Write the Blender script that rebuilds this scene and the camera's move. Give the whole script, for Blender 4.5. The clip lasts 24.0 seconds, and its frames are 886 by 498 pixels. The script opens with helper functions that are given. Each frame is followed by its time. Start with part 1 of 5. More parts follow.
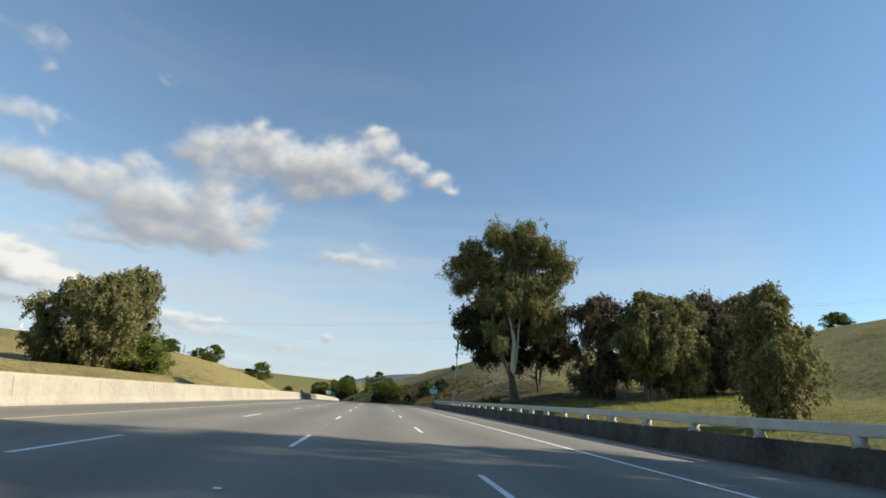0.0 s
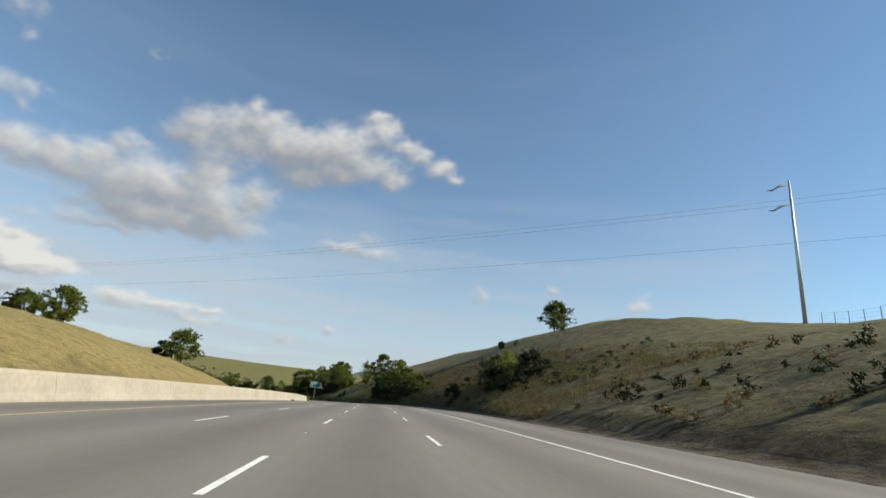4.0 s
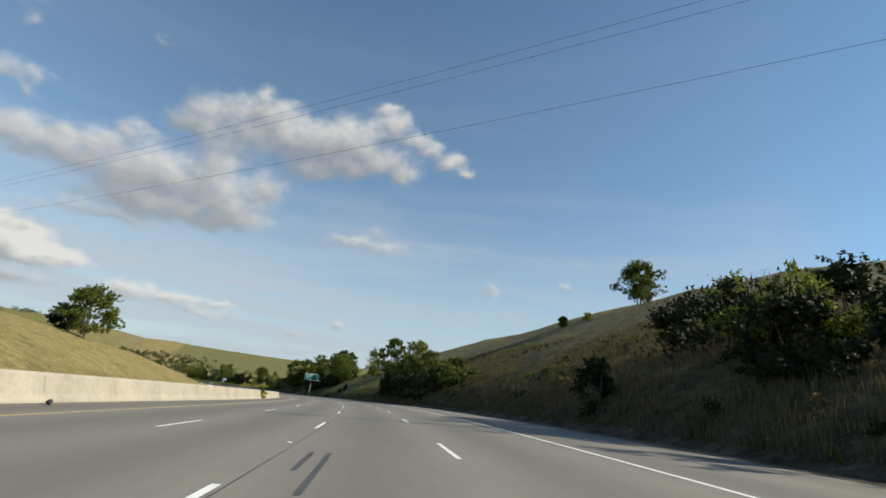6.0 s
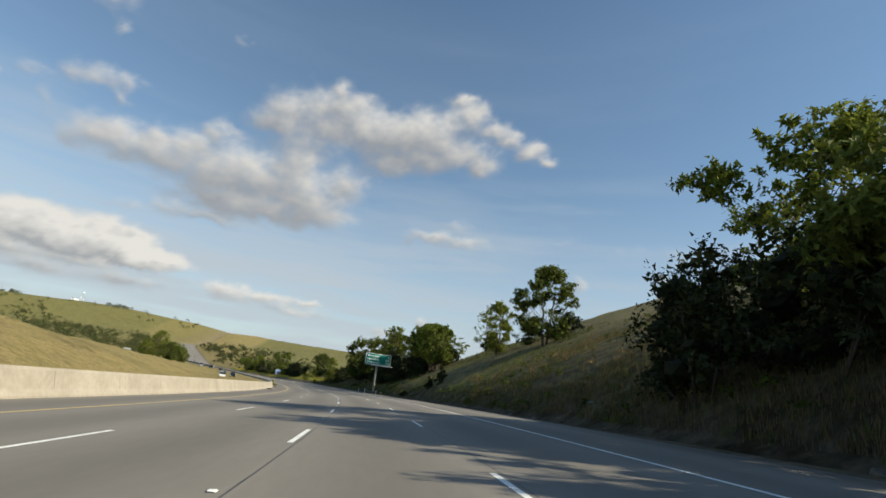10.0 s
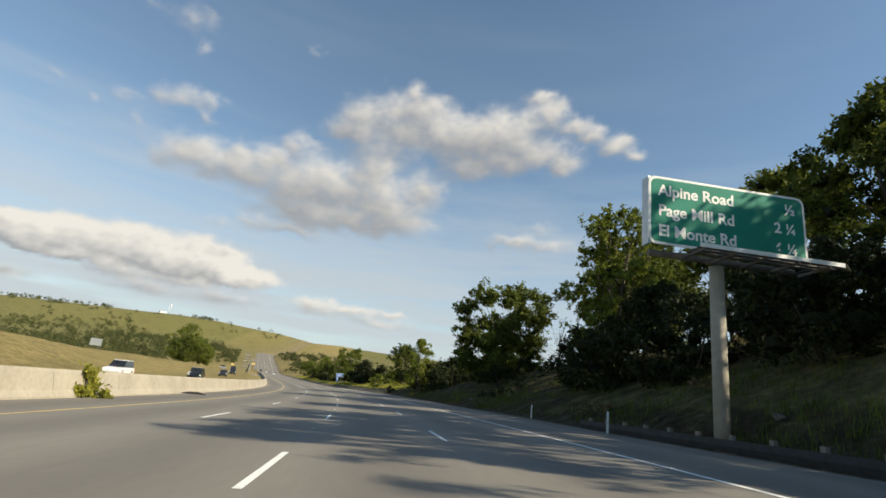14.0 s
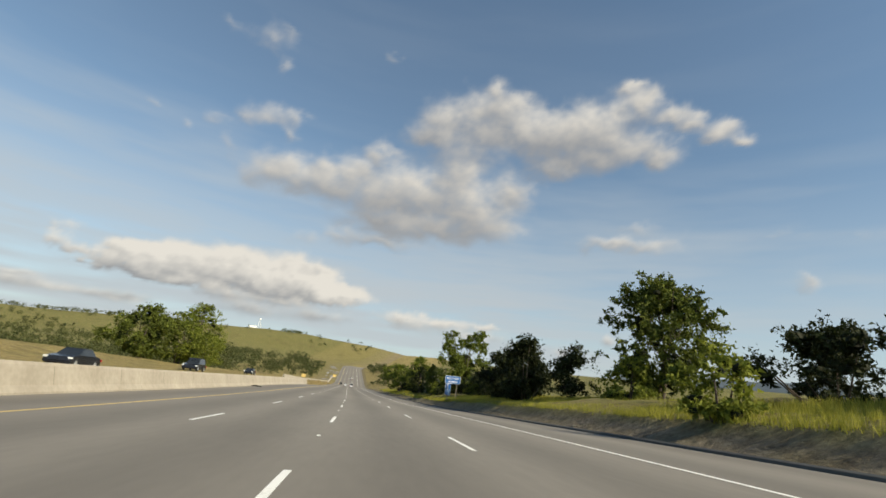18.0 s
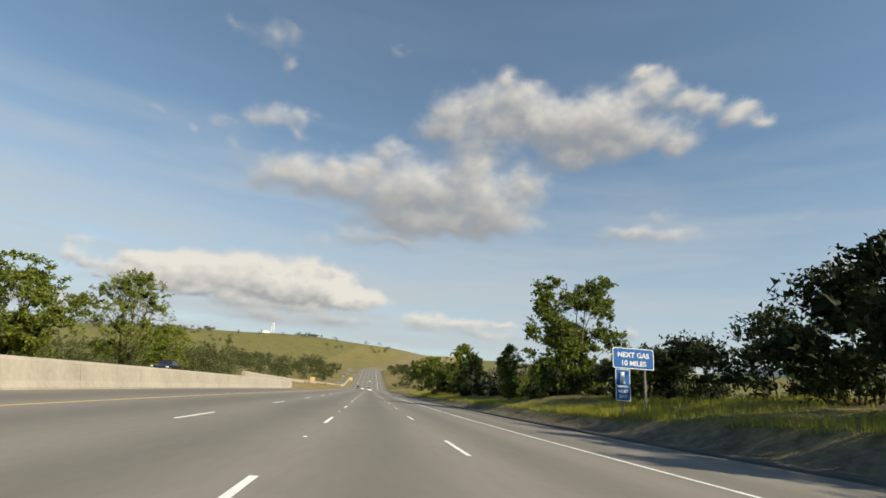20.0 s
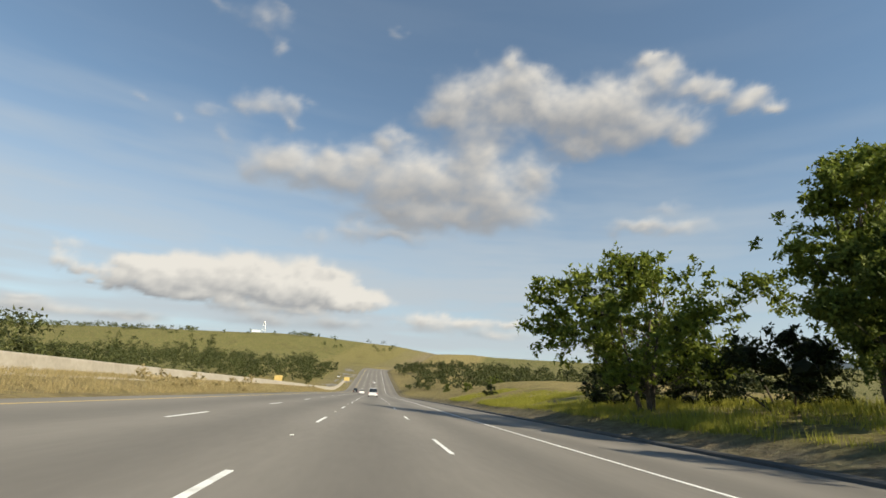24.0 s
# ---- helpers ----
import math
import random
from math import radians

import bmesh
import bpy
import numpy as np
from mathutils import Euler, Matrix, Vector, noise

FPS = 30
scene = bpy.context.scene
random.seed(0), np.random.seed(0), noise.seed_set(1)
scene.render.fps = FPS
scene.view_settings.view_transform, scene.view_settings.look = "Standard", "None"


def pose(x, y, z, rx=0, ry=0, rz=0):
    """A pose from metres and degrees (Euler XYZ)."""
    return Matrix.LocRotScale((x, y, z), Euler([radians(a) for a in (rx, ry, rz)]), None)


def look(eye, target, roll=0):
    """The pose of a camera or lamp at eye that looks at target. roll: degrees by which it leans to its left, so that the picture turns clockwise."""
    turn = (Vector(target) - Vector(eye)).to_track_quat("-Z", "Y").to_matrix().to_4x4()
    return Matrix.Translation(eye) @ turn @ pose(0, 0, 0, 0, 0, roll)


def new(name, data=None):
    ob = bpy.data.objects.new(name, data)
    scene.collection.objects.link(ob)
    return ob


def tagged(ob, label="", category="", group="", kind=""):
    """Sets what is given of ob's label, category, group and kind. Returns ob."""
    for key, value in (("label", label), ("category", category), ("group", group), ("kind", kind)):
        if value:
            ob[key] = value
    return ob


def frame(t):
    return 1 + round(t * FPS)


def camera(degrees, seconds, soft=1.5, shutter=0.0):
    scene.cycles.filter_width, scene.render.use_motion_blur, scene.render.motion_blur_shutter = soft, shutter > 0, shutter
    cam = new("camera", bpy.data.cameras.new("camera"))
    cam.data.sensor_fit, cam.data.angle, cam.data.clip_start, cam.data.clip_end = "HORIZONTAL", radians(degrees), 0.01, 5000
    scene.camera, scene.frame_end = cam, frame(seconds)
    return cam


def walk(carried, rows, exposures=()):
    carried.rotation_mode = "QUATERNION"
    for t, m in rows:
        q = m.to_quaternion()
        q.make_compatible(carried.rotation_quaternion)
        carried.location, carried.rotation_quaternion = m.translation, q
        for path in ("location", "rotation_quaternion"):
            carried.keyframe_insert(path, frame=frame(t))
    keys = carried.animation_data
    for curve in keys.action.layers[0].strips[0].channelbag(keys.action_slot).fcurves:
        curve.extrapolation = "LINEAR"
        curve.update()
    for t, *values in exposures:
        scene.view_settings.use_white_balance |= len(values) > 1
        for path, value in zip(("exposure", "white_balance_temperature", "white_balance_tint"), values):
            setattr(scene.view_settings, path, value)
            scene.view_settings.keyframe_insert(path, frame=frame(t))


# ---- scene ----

# ---- the line of the road: s metres along it, l metres to the right of a lane line, h metres above ----
def smooth(v, n):
    k = np.hanning(2 * n + 1)
    return np.convolve(np.pad(v, n, mode="edge"), k / k.sum(), "valid")


S0, S1 = -300, 2600
ss = np.arange(S0, S1 + 1.0)
heading = smooth(np.interp(ss, (60, 185, 215, 245, 277, 368, 400, 430, 460, 490, 520, 550, 580, 640, 1230, 1530), (-.6, -.6, 1.6, 4.0, 6.5, 14.1, 16.6, 18.9, 21.4, 24.0, 26.9, 29.8, 31.7, 32.1, 32.0, 14)), 22)
bank = smooth(np.interp(ss, (150, 260, 430, 550, 640, 720), (1.4, 3.0, 2.4, 2.2, -2.2, -2.6)), 30)
slope = smooth(np.interp(ss, (60, 150, 260, 400, 520, 640, 800, 860, 960, 1000, 1230, 1320, 1450, 1700),
                         (1.3, .7, -.4, -.7, 0, .4, .7, .4, .8, 4.6, 5.4, 3.5, .6, -.5)), 40)
hr = np.radians(heading)
cx = np.cumsum(-np.sin(hr)); cx -= np.interp(0, ss, cx)
cy = np.cumsum(np.cos(hr)); cy -= np.interp(0, ss, cy)
cz = np.cumsum(np.tan(np.radians(slope))); cz -= np.interp(0, ss, cz)
tb = np.tan(np.radians(bank))


def road_z(s, l):
    """Height of the road's plane, which leans only as far as the roadway reaches."""
    lc = np.clip(l, -22, 12)
    upper = np.interp(s, (400, 500, 660, 740), (0, .5, .5, 0)) * np.clip((-11.7 - np.asarray(l, float)) / .1, 0, 1)
    return np.interp(s, ss, cz) + lc * np.interp(s, ss, tb) + upper


def at(s, l, h=0.0):
    """World place of a point in road terms."""
    a = np.interp(s, ss, hr)
    return Vector((np.interp(s, ss, cx) + l * np.cos(a), np.interp(s, ss, cy) + l * np.sin(a), road_z(s, l) + h))


def along(t):
    """Metres gone after t seconds."""
    return ((-0.00196 * t + 0.0262) * t + 30.71) * t + np.interp(t, (0, 2, 8, 10, 12, 14, 16, 18, 22, 24), (.2, .2, -.1, .3, .8, .5, -.2, -.4, -.3, .4))


def side(lo, hi, *knots):
    """A smooth curve through (s, value) pairs, tabled along the whole road."""
    return smooth(np.interp(ss, [k[0] for k in knots], [k[1] for k in knots]), 12)


RISE = side(0, 1, (0, .08), (60, .12), (100, .14), (118, .42), (195, .42), (250, .48), (305, .505), (380, .5), (410, .53), (440, .5), (480, .42), (513, .42), (545, .22), (590, .16), (640, .2), (760, .2), (850, .26), (1000, .14))
TOP = side(0, 1, (0, 12), (100, 12), (116, 9.5), (160, 12), (195, 14), (222, 19), (264, 46), (340, 52), (420, 36), (470, 15), (500, 11), (520, 9.5), (560, 4.5), (600, 3), (640, 2.4), (760, 2.2), (800, 3), (850, 6), (950, 6.5), (1000, 8))
MOUND = side(0, 1, (-50, .42), (310, .48), (390, .4), (450, .34), (520, .28), (600, .16), (700, .08), (1000, .08))
MTOP = side(0, 1, (-50, 1.5), (125, 2), (165, 10.5), (200, 13.5), (262, 14), (310, 12), (380, 9), (450, 6), (510, 4.4), (560, 3.2), (610, 2), (660, .8), (760, .6), (1000, 1))
VALLEY = side(0, 1, (-80, -3.5), (40, -3.0), (85, -1.2), (125, 0))


def lay(s, l):
    """Height of the ground over the road's plane."""
    s, l = np.asarray(s, float), np.asarray(l, float)
    r = np.maximum(l - 15, 0)
    rise, top = np.interp(s, ss, RISE), np.interp(s, ss, TOP)
    right = top * (1 - np.exp(-(rise * r / top) ** 3)) ** (1 / 3) * np.clip(r / 2, 0, 1) + 0.02 * np.maximum(r - 90, 0)
    right += np.minimum(np.interp(s, (60, 110, 150, 200, 245), (.02, .05, .12, .12, 0)) * np.maximum(l - 42, 0) + np.interp(s, (60, 150, 200), (.34, .2, 0)) * np.maximum(l - 70, 0) + np.interp(s, (60, 200, 245), (.07, .08, 0)) * np.maximum(l - 100, 0), 45)
    right = np.minimum(right, np.interp(s, (100, 160, 200, 235, 270, 306, 345), (15, 17, 20, 25.5, 31, 36, 60)) + np.interp(s, (60, 150, 210), (.34, .26, 0)) * np.clip(l - 72, 0, 70))
    right += np.interp(s, ss, VALLEY) * np.clip((l - 13.8) / 3, 0, 1) * np.clip((48 - l) / 25, 0, 1)
    right += np.interp(s, (180, 215, 330, 380, 440, 470), (0, 2.2, 2.4, 1.8, 1.2, 0)) * (1 - np.exp(-r / 5)) * np.clip(r / 2, 0, 1)
    right += np.interp(s, (530, 555, 620, 680, 800), (0, .9, .8, .3, .2)) * np.clip((l - 15) / 2.2, 0, 1)
    right += 1.3 * np.exp(-((s - 98) / 14) ** 2) * np.clip((l - 15) / 6, 0, 1) * np.clip((48 - l) / 10, 0, 1)
    q = np.maximum(-30.5 - l, 0)
    k, m = np.interp(s, ss, MOUND), np.interp(s, ss, MTOP)
    left = m * (1 - np.exp(-(k * q / m) ** 1.6)) ** (1 / 1.6)
    dip = np.interp(s, (380, 560, 760, 1000), (0, -5, -6, 0)) * np.clip((-l - 55) / 60, 0, 1)
    median = .62 * np.clip((s - 692) / 14, 0, 1) * np.clip((1000 - s) / 100, 0, 1) * np.clip((-l - 9.5) / 3.5, 0, 1) * np.clip((l + 16) / .6, 0, 1)
    ridge = np.exp(-((l + 520) / 200) ** 2) * np.interp(s, (-1500, 300, 700, 1000, 1300), (20, 26, 22, 8, 0))
    return right + left + dip + median + ridge


def around(x, y):
    """Bearing and distance of a place from the valley's middle."""
    return np.degrees(np.arctan2(x + 177, y - 685)), np.hypot(x + 177, y - 685)


def far(x, y):
    """The farthest hills, by their place in the world."""
    bearing, r = around(x, y)
    crest = np.interp(bearing, (-120, -80, -65, -60, -53, -43, -38, -34, -30, -25, -19, -8, 10, 40), (20, 36, 42, 50, 57, 66, 66, 61, 57, 48, 39, 30, 20, 0))
    h = crest * np.exp(-((r - 1000) / np.where(r < 1000, 175, 420)) ** 2)
    for px, py, sx, sy, top in FAR:
        h = h + top * np.exp(-((x - px) / sx) ** 2 - ((y - py) / sy) ** 2)
    return h


FAR = ((300, 2900, 700, 300, 55), (1300, 2300, 400, 800, 80), (-2300, 2000, 500, 1200, 90))
RIDE = [  # seconds, yaw, pitch, roll
    (0, -6.56, 18.1, 5.4), (0.5, -7.03, 18.1, 5.5), (1, -6.82, 18.1, 5.6), (1.5, -6.79, 17.97, 5.7),
    (2, -6.82, 17.81, 5.8), (2.5, -6.85, 17.73, 5.79), (3, -6.76, 17.65, 5.78), (3.5, -6.56, 17.56, 5.77),
    (4, -6.36, 17.46, 5.77), (4.5, -6.17, 17.36, 5.83), (5, -5.97, 17.23, 6), (5.5, -5.77, 17.1, 6.21),
    (6, -5.27, 16.96, 6.42), (6.5, -4.62, 16.68, 6.64), (7, -3.09, 16.39, 6.85), (7.5, -2.14, 16.24, 7.06),
    (8, -1.28, 16.11, 7.19), (8.5, -0.28, 15.98, 7.2), (9, 1.11, 15.87, 7.14), (9.5, 2.64, 15.82, 7.09),
    (10, 3.98, 15.76, 7.04), (10.5, 5.31, 15.7, 6.99), (11, 6.65, 15.64, 6.94), (11.5, 7.99, 15.57, 6.89),
    (12, 9.27, 15.52, 6.83), (12.5, 9.98, 15.58, 6.78), (13, 10.77, 15.69, 6.73), (13.5, 11.91, 15.79, 6.69),
    (14, 13.4, 15.89, 6.66), (14.5, 14.77, 16.02, 6.64), (15, 16.01, 16.14, 6.61), (15.5, 17.15, 16.16, 6.59),
    (16, 18.05, 16.18, 6.57), (16.5, 19.6, 16.39, 6.55), (17, 20.9, 16.57, 6.51), (17.5, 22.19, 16.46, 6.52),
    (18, 23.52, 16.34, 6.2), (18.5, 24.44, 16.33, 5.68), (19, 24.67, 16.32, 5.13), (19.5, 24.9, 16.32, 4.59),
    (20, 25.12, 16.3, 4.06), (20.5, 25.35, 16.27, 3.66), (21, 25.28, 16.25, 3.34), (21.5, 25.22, 16.38, 3.21),
    (22, 25.23, 16.53, 3.11), (22.5, 25.2, 16.5, 3.01), (23, 25.32, 16.47, 2.91), (23.5, 25.27, 16.51, 2.84),
    (24, 25.26, 16.54, 2.8),
]

EXPOSURE = .6
cam = camera(82.0, 24.0, soft=1.6, shutter=0.0)
walk(cam, [(t, Matrix.Translation(at(along(t), np.interp(t, (0, 2, 7, 9, 12, 14, 16, 18, 21, 24), (1.66, 1.7, 1.8, 1.7, 1.24, 1.36, 1.1, .95, 1.55, 1.78)), 1.17)) @ pose(0, 0, 0, 0, 0, yaw)
            @ pose(0, 0, 0, 90 + pitch) @ pose(0, 0, 0, 0, 0, roll)) for t, yaw, pitch, roll in RIDE], exposures=[(t, EXPOSURE + e, k, g) for t, e, k, g in ((0, .1, 6600, 5), (1, .05, 7050, 5), (2, 0, 7150, 5), (3, -.05, 6580, 5), (6, -.15, 6520, 5), (9, -.15, 6580, 5), (12, 0, 6980, 6), (16, 0, 6980, 6), (18, -.14, 7050, 6), (21, -.1, 6980, 6), (24, -.07, 6980, 6))])

# ---- light ----
world = bpy.data.worlds.new("sky")
scene.world = world
world.use_nodes = True
CLOUD_GLOW = .62
SUN_EL, SUN_AZ = 31.5, 99.0  # degrees; azimuth clockwise from +y
wn = world.node_tree.nodes
sky = wn.new("ShaderNodeTexSky")
sky.sky_type, sky.sun_disc = "NISHITA", False
sky.sun_elevation, sky.sun_rotation = radians(SUN_EL), radians(SUN_AZ)
sky.air_density, sky.dust_density, sky.ozone_density = 1.0, .05, 1.35
tint = wn.new("ShaderNodeVectorMath")
tint.operation = "MULTIPLY"
tint.inputs[1].default_value = (.92, 1.0, 1.02)
world.node_tree.links.new(sky.outputs[0], tint.inputs[0])
world.node_tree.links.new(tint.outputs[0], wn["Background"].inputs[0])
wn["Background"].inputs[1].default_value = 0.1
sun = new("sun", bpy.data.lights.new("sun", "SUN"))
sun.data.energy, sun.data.angle, sun.data.color = 5.0, radians(0.6), (1, .9, .74)
toward = Vector((math.sin(radians(SUN_AZ)) * math.cos(radians(SUN_EL)), math.cos(radians(SUN_AZ)) * math.cos(radians(SUN_EL)), math.sin(radians(SUN_EL))))
sun.matrix_world = look(toward * 100, (0, 0, 0))


# ---- materials ----
def mat(name, low, high, scale=1.0, rough=.8, bump=0.0, detail=6.0, fine=0.0, metal=0.0, coords="Object", spread=(.35, .65), stretch=(1, 1, 1)):
    """A surface whose colour wanders between two values at two scales, with relief."""
    m = bpy.data.materials.new(name)
    m.use_nodes = True
    n, k = m.node_tree.nodes, m.node_tree.links
    b = n["Principled BSDF"]
    b.inputs["Roughness"].default_value, b.inputs["Metallic"].default_value = rough, metal
    tc, mp = n.new("ShaderNodeTexCoord"), n.new("ShaderNodeMapping")
    mp.inputs["Scale"].default_value = stretch
    k.new(tc.outputs[coords], mp.inputs[0])
    a, c = n.new("ShaderNodeTexNoise"), n.new("ShaderNodeTexNoise")
    a.inputs["Scale"].default_value, c.inputs["Scale"].default_value = scale, scale * 9
    a.inputs["Detail"].default_value = c.inputs["Detail"].default_value = detail
    k.new(mp.outputs[0], a.inputs["Vector"]), k.new(mp.outputs[0], c.inputs["Vector"])
    mix = n.new("ShaderNodeMath")
    mix.operation = "MULTIPLY_ADD"
    mix.inputs[1].default_value = .4 + fine
    k.new(c.outputs[0], mix.inputs[0])
    half = n.new("ShaderNodeMath")
    half.operation = "MULTIPLY"
    half.inputs[1].default_value = .6 - fine
    k.new(a.outputs[0], half.inputs[0]), k.new(half.outputs[0], mix.inputs[2])
    r = n.new("ShaderNodeValToRGB")
    r.color_ramp.elements[0].position, r.color_ramp.elements[1].position = spread
    r.color_ramp.elements[0].color, r.color_ramp.elements[1].color = (*low, 1), (*high, 1)
    k.new(mix.outputs[0], r.inputs[0]), k.new(r.outputs[0], b.inputs["Base Color"])
    if bump:
        bp = n.new("ShaderNodeBump")
        bp.inputs["Strength"].default_value, bp.inputs["Distance"].default_value = .6, bump
        k.new(c.outputs[0], bp.inputs["Height"]), k.new(bp.outputs[0], b.inputs["Normal"])
    return m


def leaf_mat(name, low, high, thin=.35):
    """Leaves: colour by clump and by tree, some light coming through."""
    m = bpy.data.materials.new(name)
    m.use_nodes = True
    n, k = m.node_tree.nodes, m.node_tree.links
    b, out = n["Principled BSDF"], n["Material Output"]
    b.inputs["Roughness"].default_value = .7
    b.inputs["Specular IOR Level"].default_value = .2
    g, o = n.new("ShaderNodeNewGeometry"), n.new("ShaderNodeObjectInfo")
    ad = n.new("ShaderNodeMath")
    ad.operation = "MULTIPLY_ADD"
    ad.inputs[1].default_value, ad.inputs[2].default_value = .75, 0
    k.new(g.outputs["Random Per Island"], ad.inputs[0])
    a2 = n.new("ShaderNodeMath")
    a2.operation = "MULTIPLY_ADD"
    a2.inputs[1].default_value = .25
    k.new(o.outputs["Random"], a2.inputs[0]), k.new(ad.outputs[0], a2.inputs[2])
    r = n.new("ShaderNodeValToRGB")
    r.color_ramp.elements[0].color, r.color_ramp.elements[1].color = (*low, 1), (*high, 1)
    k.new(a2.outputs[0], r.inputs[0]), k.new(r.outputs[0], b.inputs["Base Color"])
    t = n.new("ShaderNodeBsdfTranslucent")
    k.new(r.outputs[0], t.inputs[0])
    mx = n.new("ShaderNodeMixShader")
    mx.inputs[0].default_value = thin
    k.new(b.outputs[0], mx.inputs[1]), k.new(t.outputs[0], mx.inputs[2]), k.new(mx.outputs[0], out.inputs[0])
    return m


def ground_mat():
    """Grass from green to straw, bare earth, and dark weeds with painted shade, told apart by the ground's own zones.
    """
    m = bpy.data.materials.new("grassland")
    m.use_nodes = True
    n, k = m.node_tree.nodes, m.node_tree.links
    b = n["Principled BSDF"]
    b.inputs["Roughness"].default_value = .95
    b.inputs["Specular IOR Level"].default_value = .15
    tc = n.new("ShaderNodeTexCoord")

    def grain(scale, detail=8.0, rough=.6):
        t = n.new("ShaderNodeTexNoise")
        t.inputs["Scale"].default_value, t.inputs["Detail"].default_value, t.inputs["Roughness"].default_value = scale, detail, rough
        k.new(tc.outputs["Object"], t.inputs["Vector"])
        return t.outputs[0]

    def ramp(src, lo, hi, p=(.3, .7)):
        r = n.new("ShaderNodeValToRGB")
        r.color_ramp.elements[0].position, r.color_ramp.elements[1].position = p
        r.color_ramp.elements[0].color, r.color_ramp.elements[1].color = (*lo, 1), (*hi, 1)
        k.new(src, r.inputs[0])
        return r.outputs[0]

    def blend(f, a, c):
        x = n.new("ShaderNodeMix")
        x.data_type = "RGBA"
        k.new(f, x.inputs["Factor"]), k.new(a, x.inputs["A"]), k.new(c, x.inputs["B"])
        return x.outputs["Result"]

    def sums(attr, src, gain, shift):
        a = n.new("ShaderNodeAttribute")
        a.attribute_name = attr
        mu = n.new("ShaderNodeMath")
        mu.operation = "MULTIPLY_ADD"
        mu.inputs[1].default_value, mu.inputs[2].default_value = gain, shift
        k.new(src, mu.inputs[0])
        ad = n.new("ShaderNodeMath")
        ad.operation, ad.use_clamp = "ADD", True
        k.new(a.outputs["Fac"], ad.inputs[0]), k.new(mu.outputs[0], ad.inputs[1])
        return ad.outputs[0]

    fine, mid, big = grain(1.7, 9.0, .7), grain(.35), grain(.05)
    green = ramp(fine, (.036, .045, .015), (.178, .185, .058))
    straw = ramp(fine, (.16, .122, .046), (.39, .31, .13))
    brown = ramp(mid, (.038, .029, .014), (.126, .101, .046))
    grass = blend(sums("dry", mid, 1.5, -.75), green, straw)
    bare = n.new("ShaderNodeMath")
    bare.operation, bare.use_clamp = "MULTIPLY_ADD", True
    bare.inputs[1].default_value, bare.inputs[2].default_value = 6, -3.25
    k.new(big, bare.inputs[0])
    half = n.new("ShaderNodeMath")
    half.operation = "MULTIPLY"
    half.inputs[1].default_value = .55
    k.new(bare.outputs[0], half.inputs[0])
    mixed = blend(half.outputs[0], grass, brown)
    earth = ramp(fine, (.085, .07, .05), (.24, .205, .155))
    # near black: dead weeds and soil, with tree shade put into the colour
    thatch_shade = ramp(fine, (.011, .008, .004), (.064, .05, .023))
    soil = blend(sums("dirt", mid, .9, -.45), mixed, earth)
    k.new(blend(sums("scrub_shade", grain(.5, 7.0, .62), 2.2, -1.1), soil, thatch_shade), b.inputs["Base Color"])
    bp = n.new("ShaderNodeBump")
    bp.inputs["Strength"].default_value, bp.inputs["Distance"].default_value = .9, .32
    clod = n.new("ShaderNodeMath")
    clod.operation = "MULTIPLY_ADD"
    clod.inputs[1].default_value = 1.6
    k.new(grain(.9, 6.0, .65), clod.inputs[0]), k.new(fine, clod.inputs[2])
    k.new(clod.outputs[0], bp.inputs["Height"]), k.new(bp.outputs[0], b.inputs["Normal"])
    return m


M_ROAD = mat("pavement", (.162, .147, .125), (.214, .195, .166), .35, .85, .004, coords="UV", stretch=(.3, 1.6, 1), spread=(.25, .75))
def wheel_paths(m):
    """Darker bands along the lanes, from traffic."""
    n, k = m.node_tree.nodes, m.node_tree.links
    b = n["Principled BSDF"]
    src = b.inputs["Base Color"].links[0].from_socket
    tc, sp = n.new("ShaderNodeTexCoord"), n.new("ShaderNodeSeparateXYZ")
    k.new(tc.outputs["UV"], sp.inputs[0])
    ml, sn, mr = n.new("ShaderNodeMath"), n.new("ShaderNodeMath"), n.new("ShaderNodeMapRange")
    ml.operation, sn.operation = "MULTIPLY", "COSINE"
    ml.inputs[1].default_value = 2 * math.pi / 3.66
    k.new(sp.outputs["Y"], ml.inputs[0]), k.new(ml.outputs[0], sn.inputs[0]), k.new(sn.outputs[0], mr.inputs[0])
    mr.inputs["From Min"].default_value, mr.inputs["From Max"].default_value = -1, 1
    mr.inputs["To Min"].default_value, mr.inputs["To Max"].default_value = .8, 1.05
    nz = n.new("ShaderNodeTexNoise")
    nz.inputs["Scale"].default_value, nz.inputs["Detail"].default_value = .03, 4
    k.new(tc.outputs["UV"], nz.inputs["Vector"])
    mb = n.new("ShaderNodeMath")
    mb.operation = "MULTIPLY_ADD"
    mb.inputs[1].default_value, mb.inputs[2].default_value = .5, .75
    k.new(nz.outputs[0], mb.inputs[0])
    tot = n.new("ShaderNodeMath")
    tot.operation = "MULTIPLY"
    k.new(mr.outputs[0], tot.inputs[0]), k.new(mb.outputs[0], tot.inputs[1])
    mx = n.new("ShaderNodeVectorMath")
    mx.operation = "SCALE"
    k.new(src, mx.inputs[0]), k.new(tot.outputs[0], mx.inputs["Scale"]), k.new(mx.outputs[0], b.inputs["Base Color"])


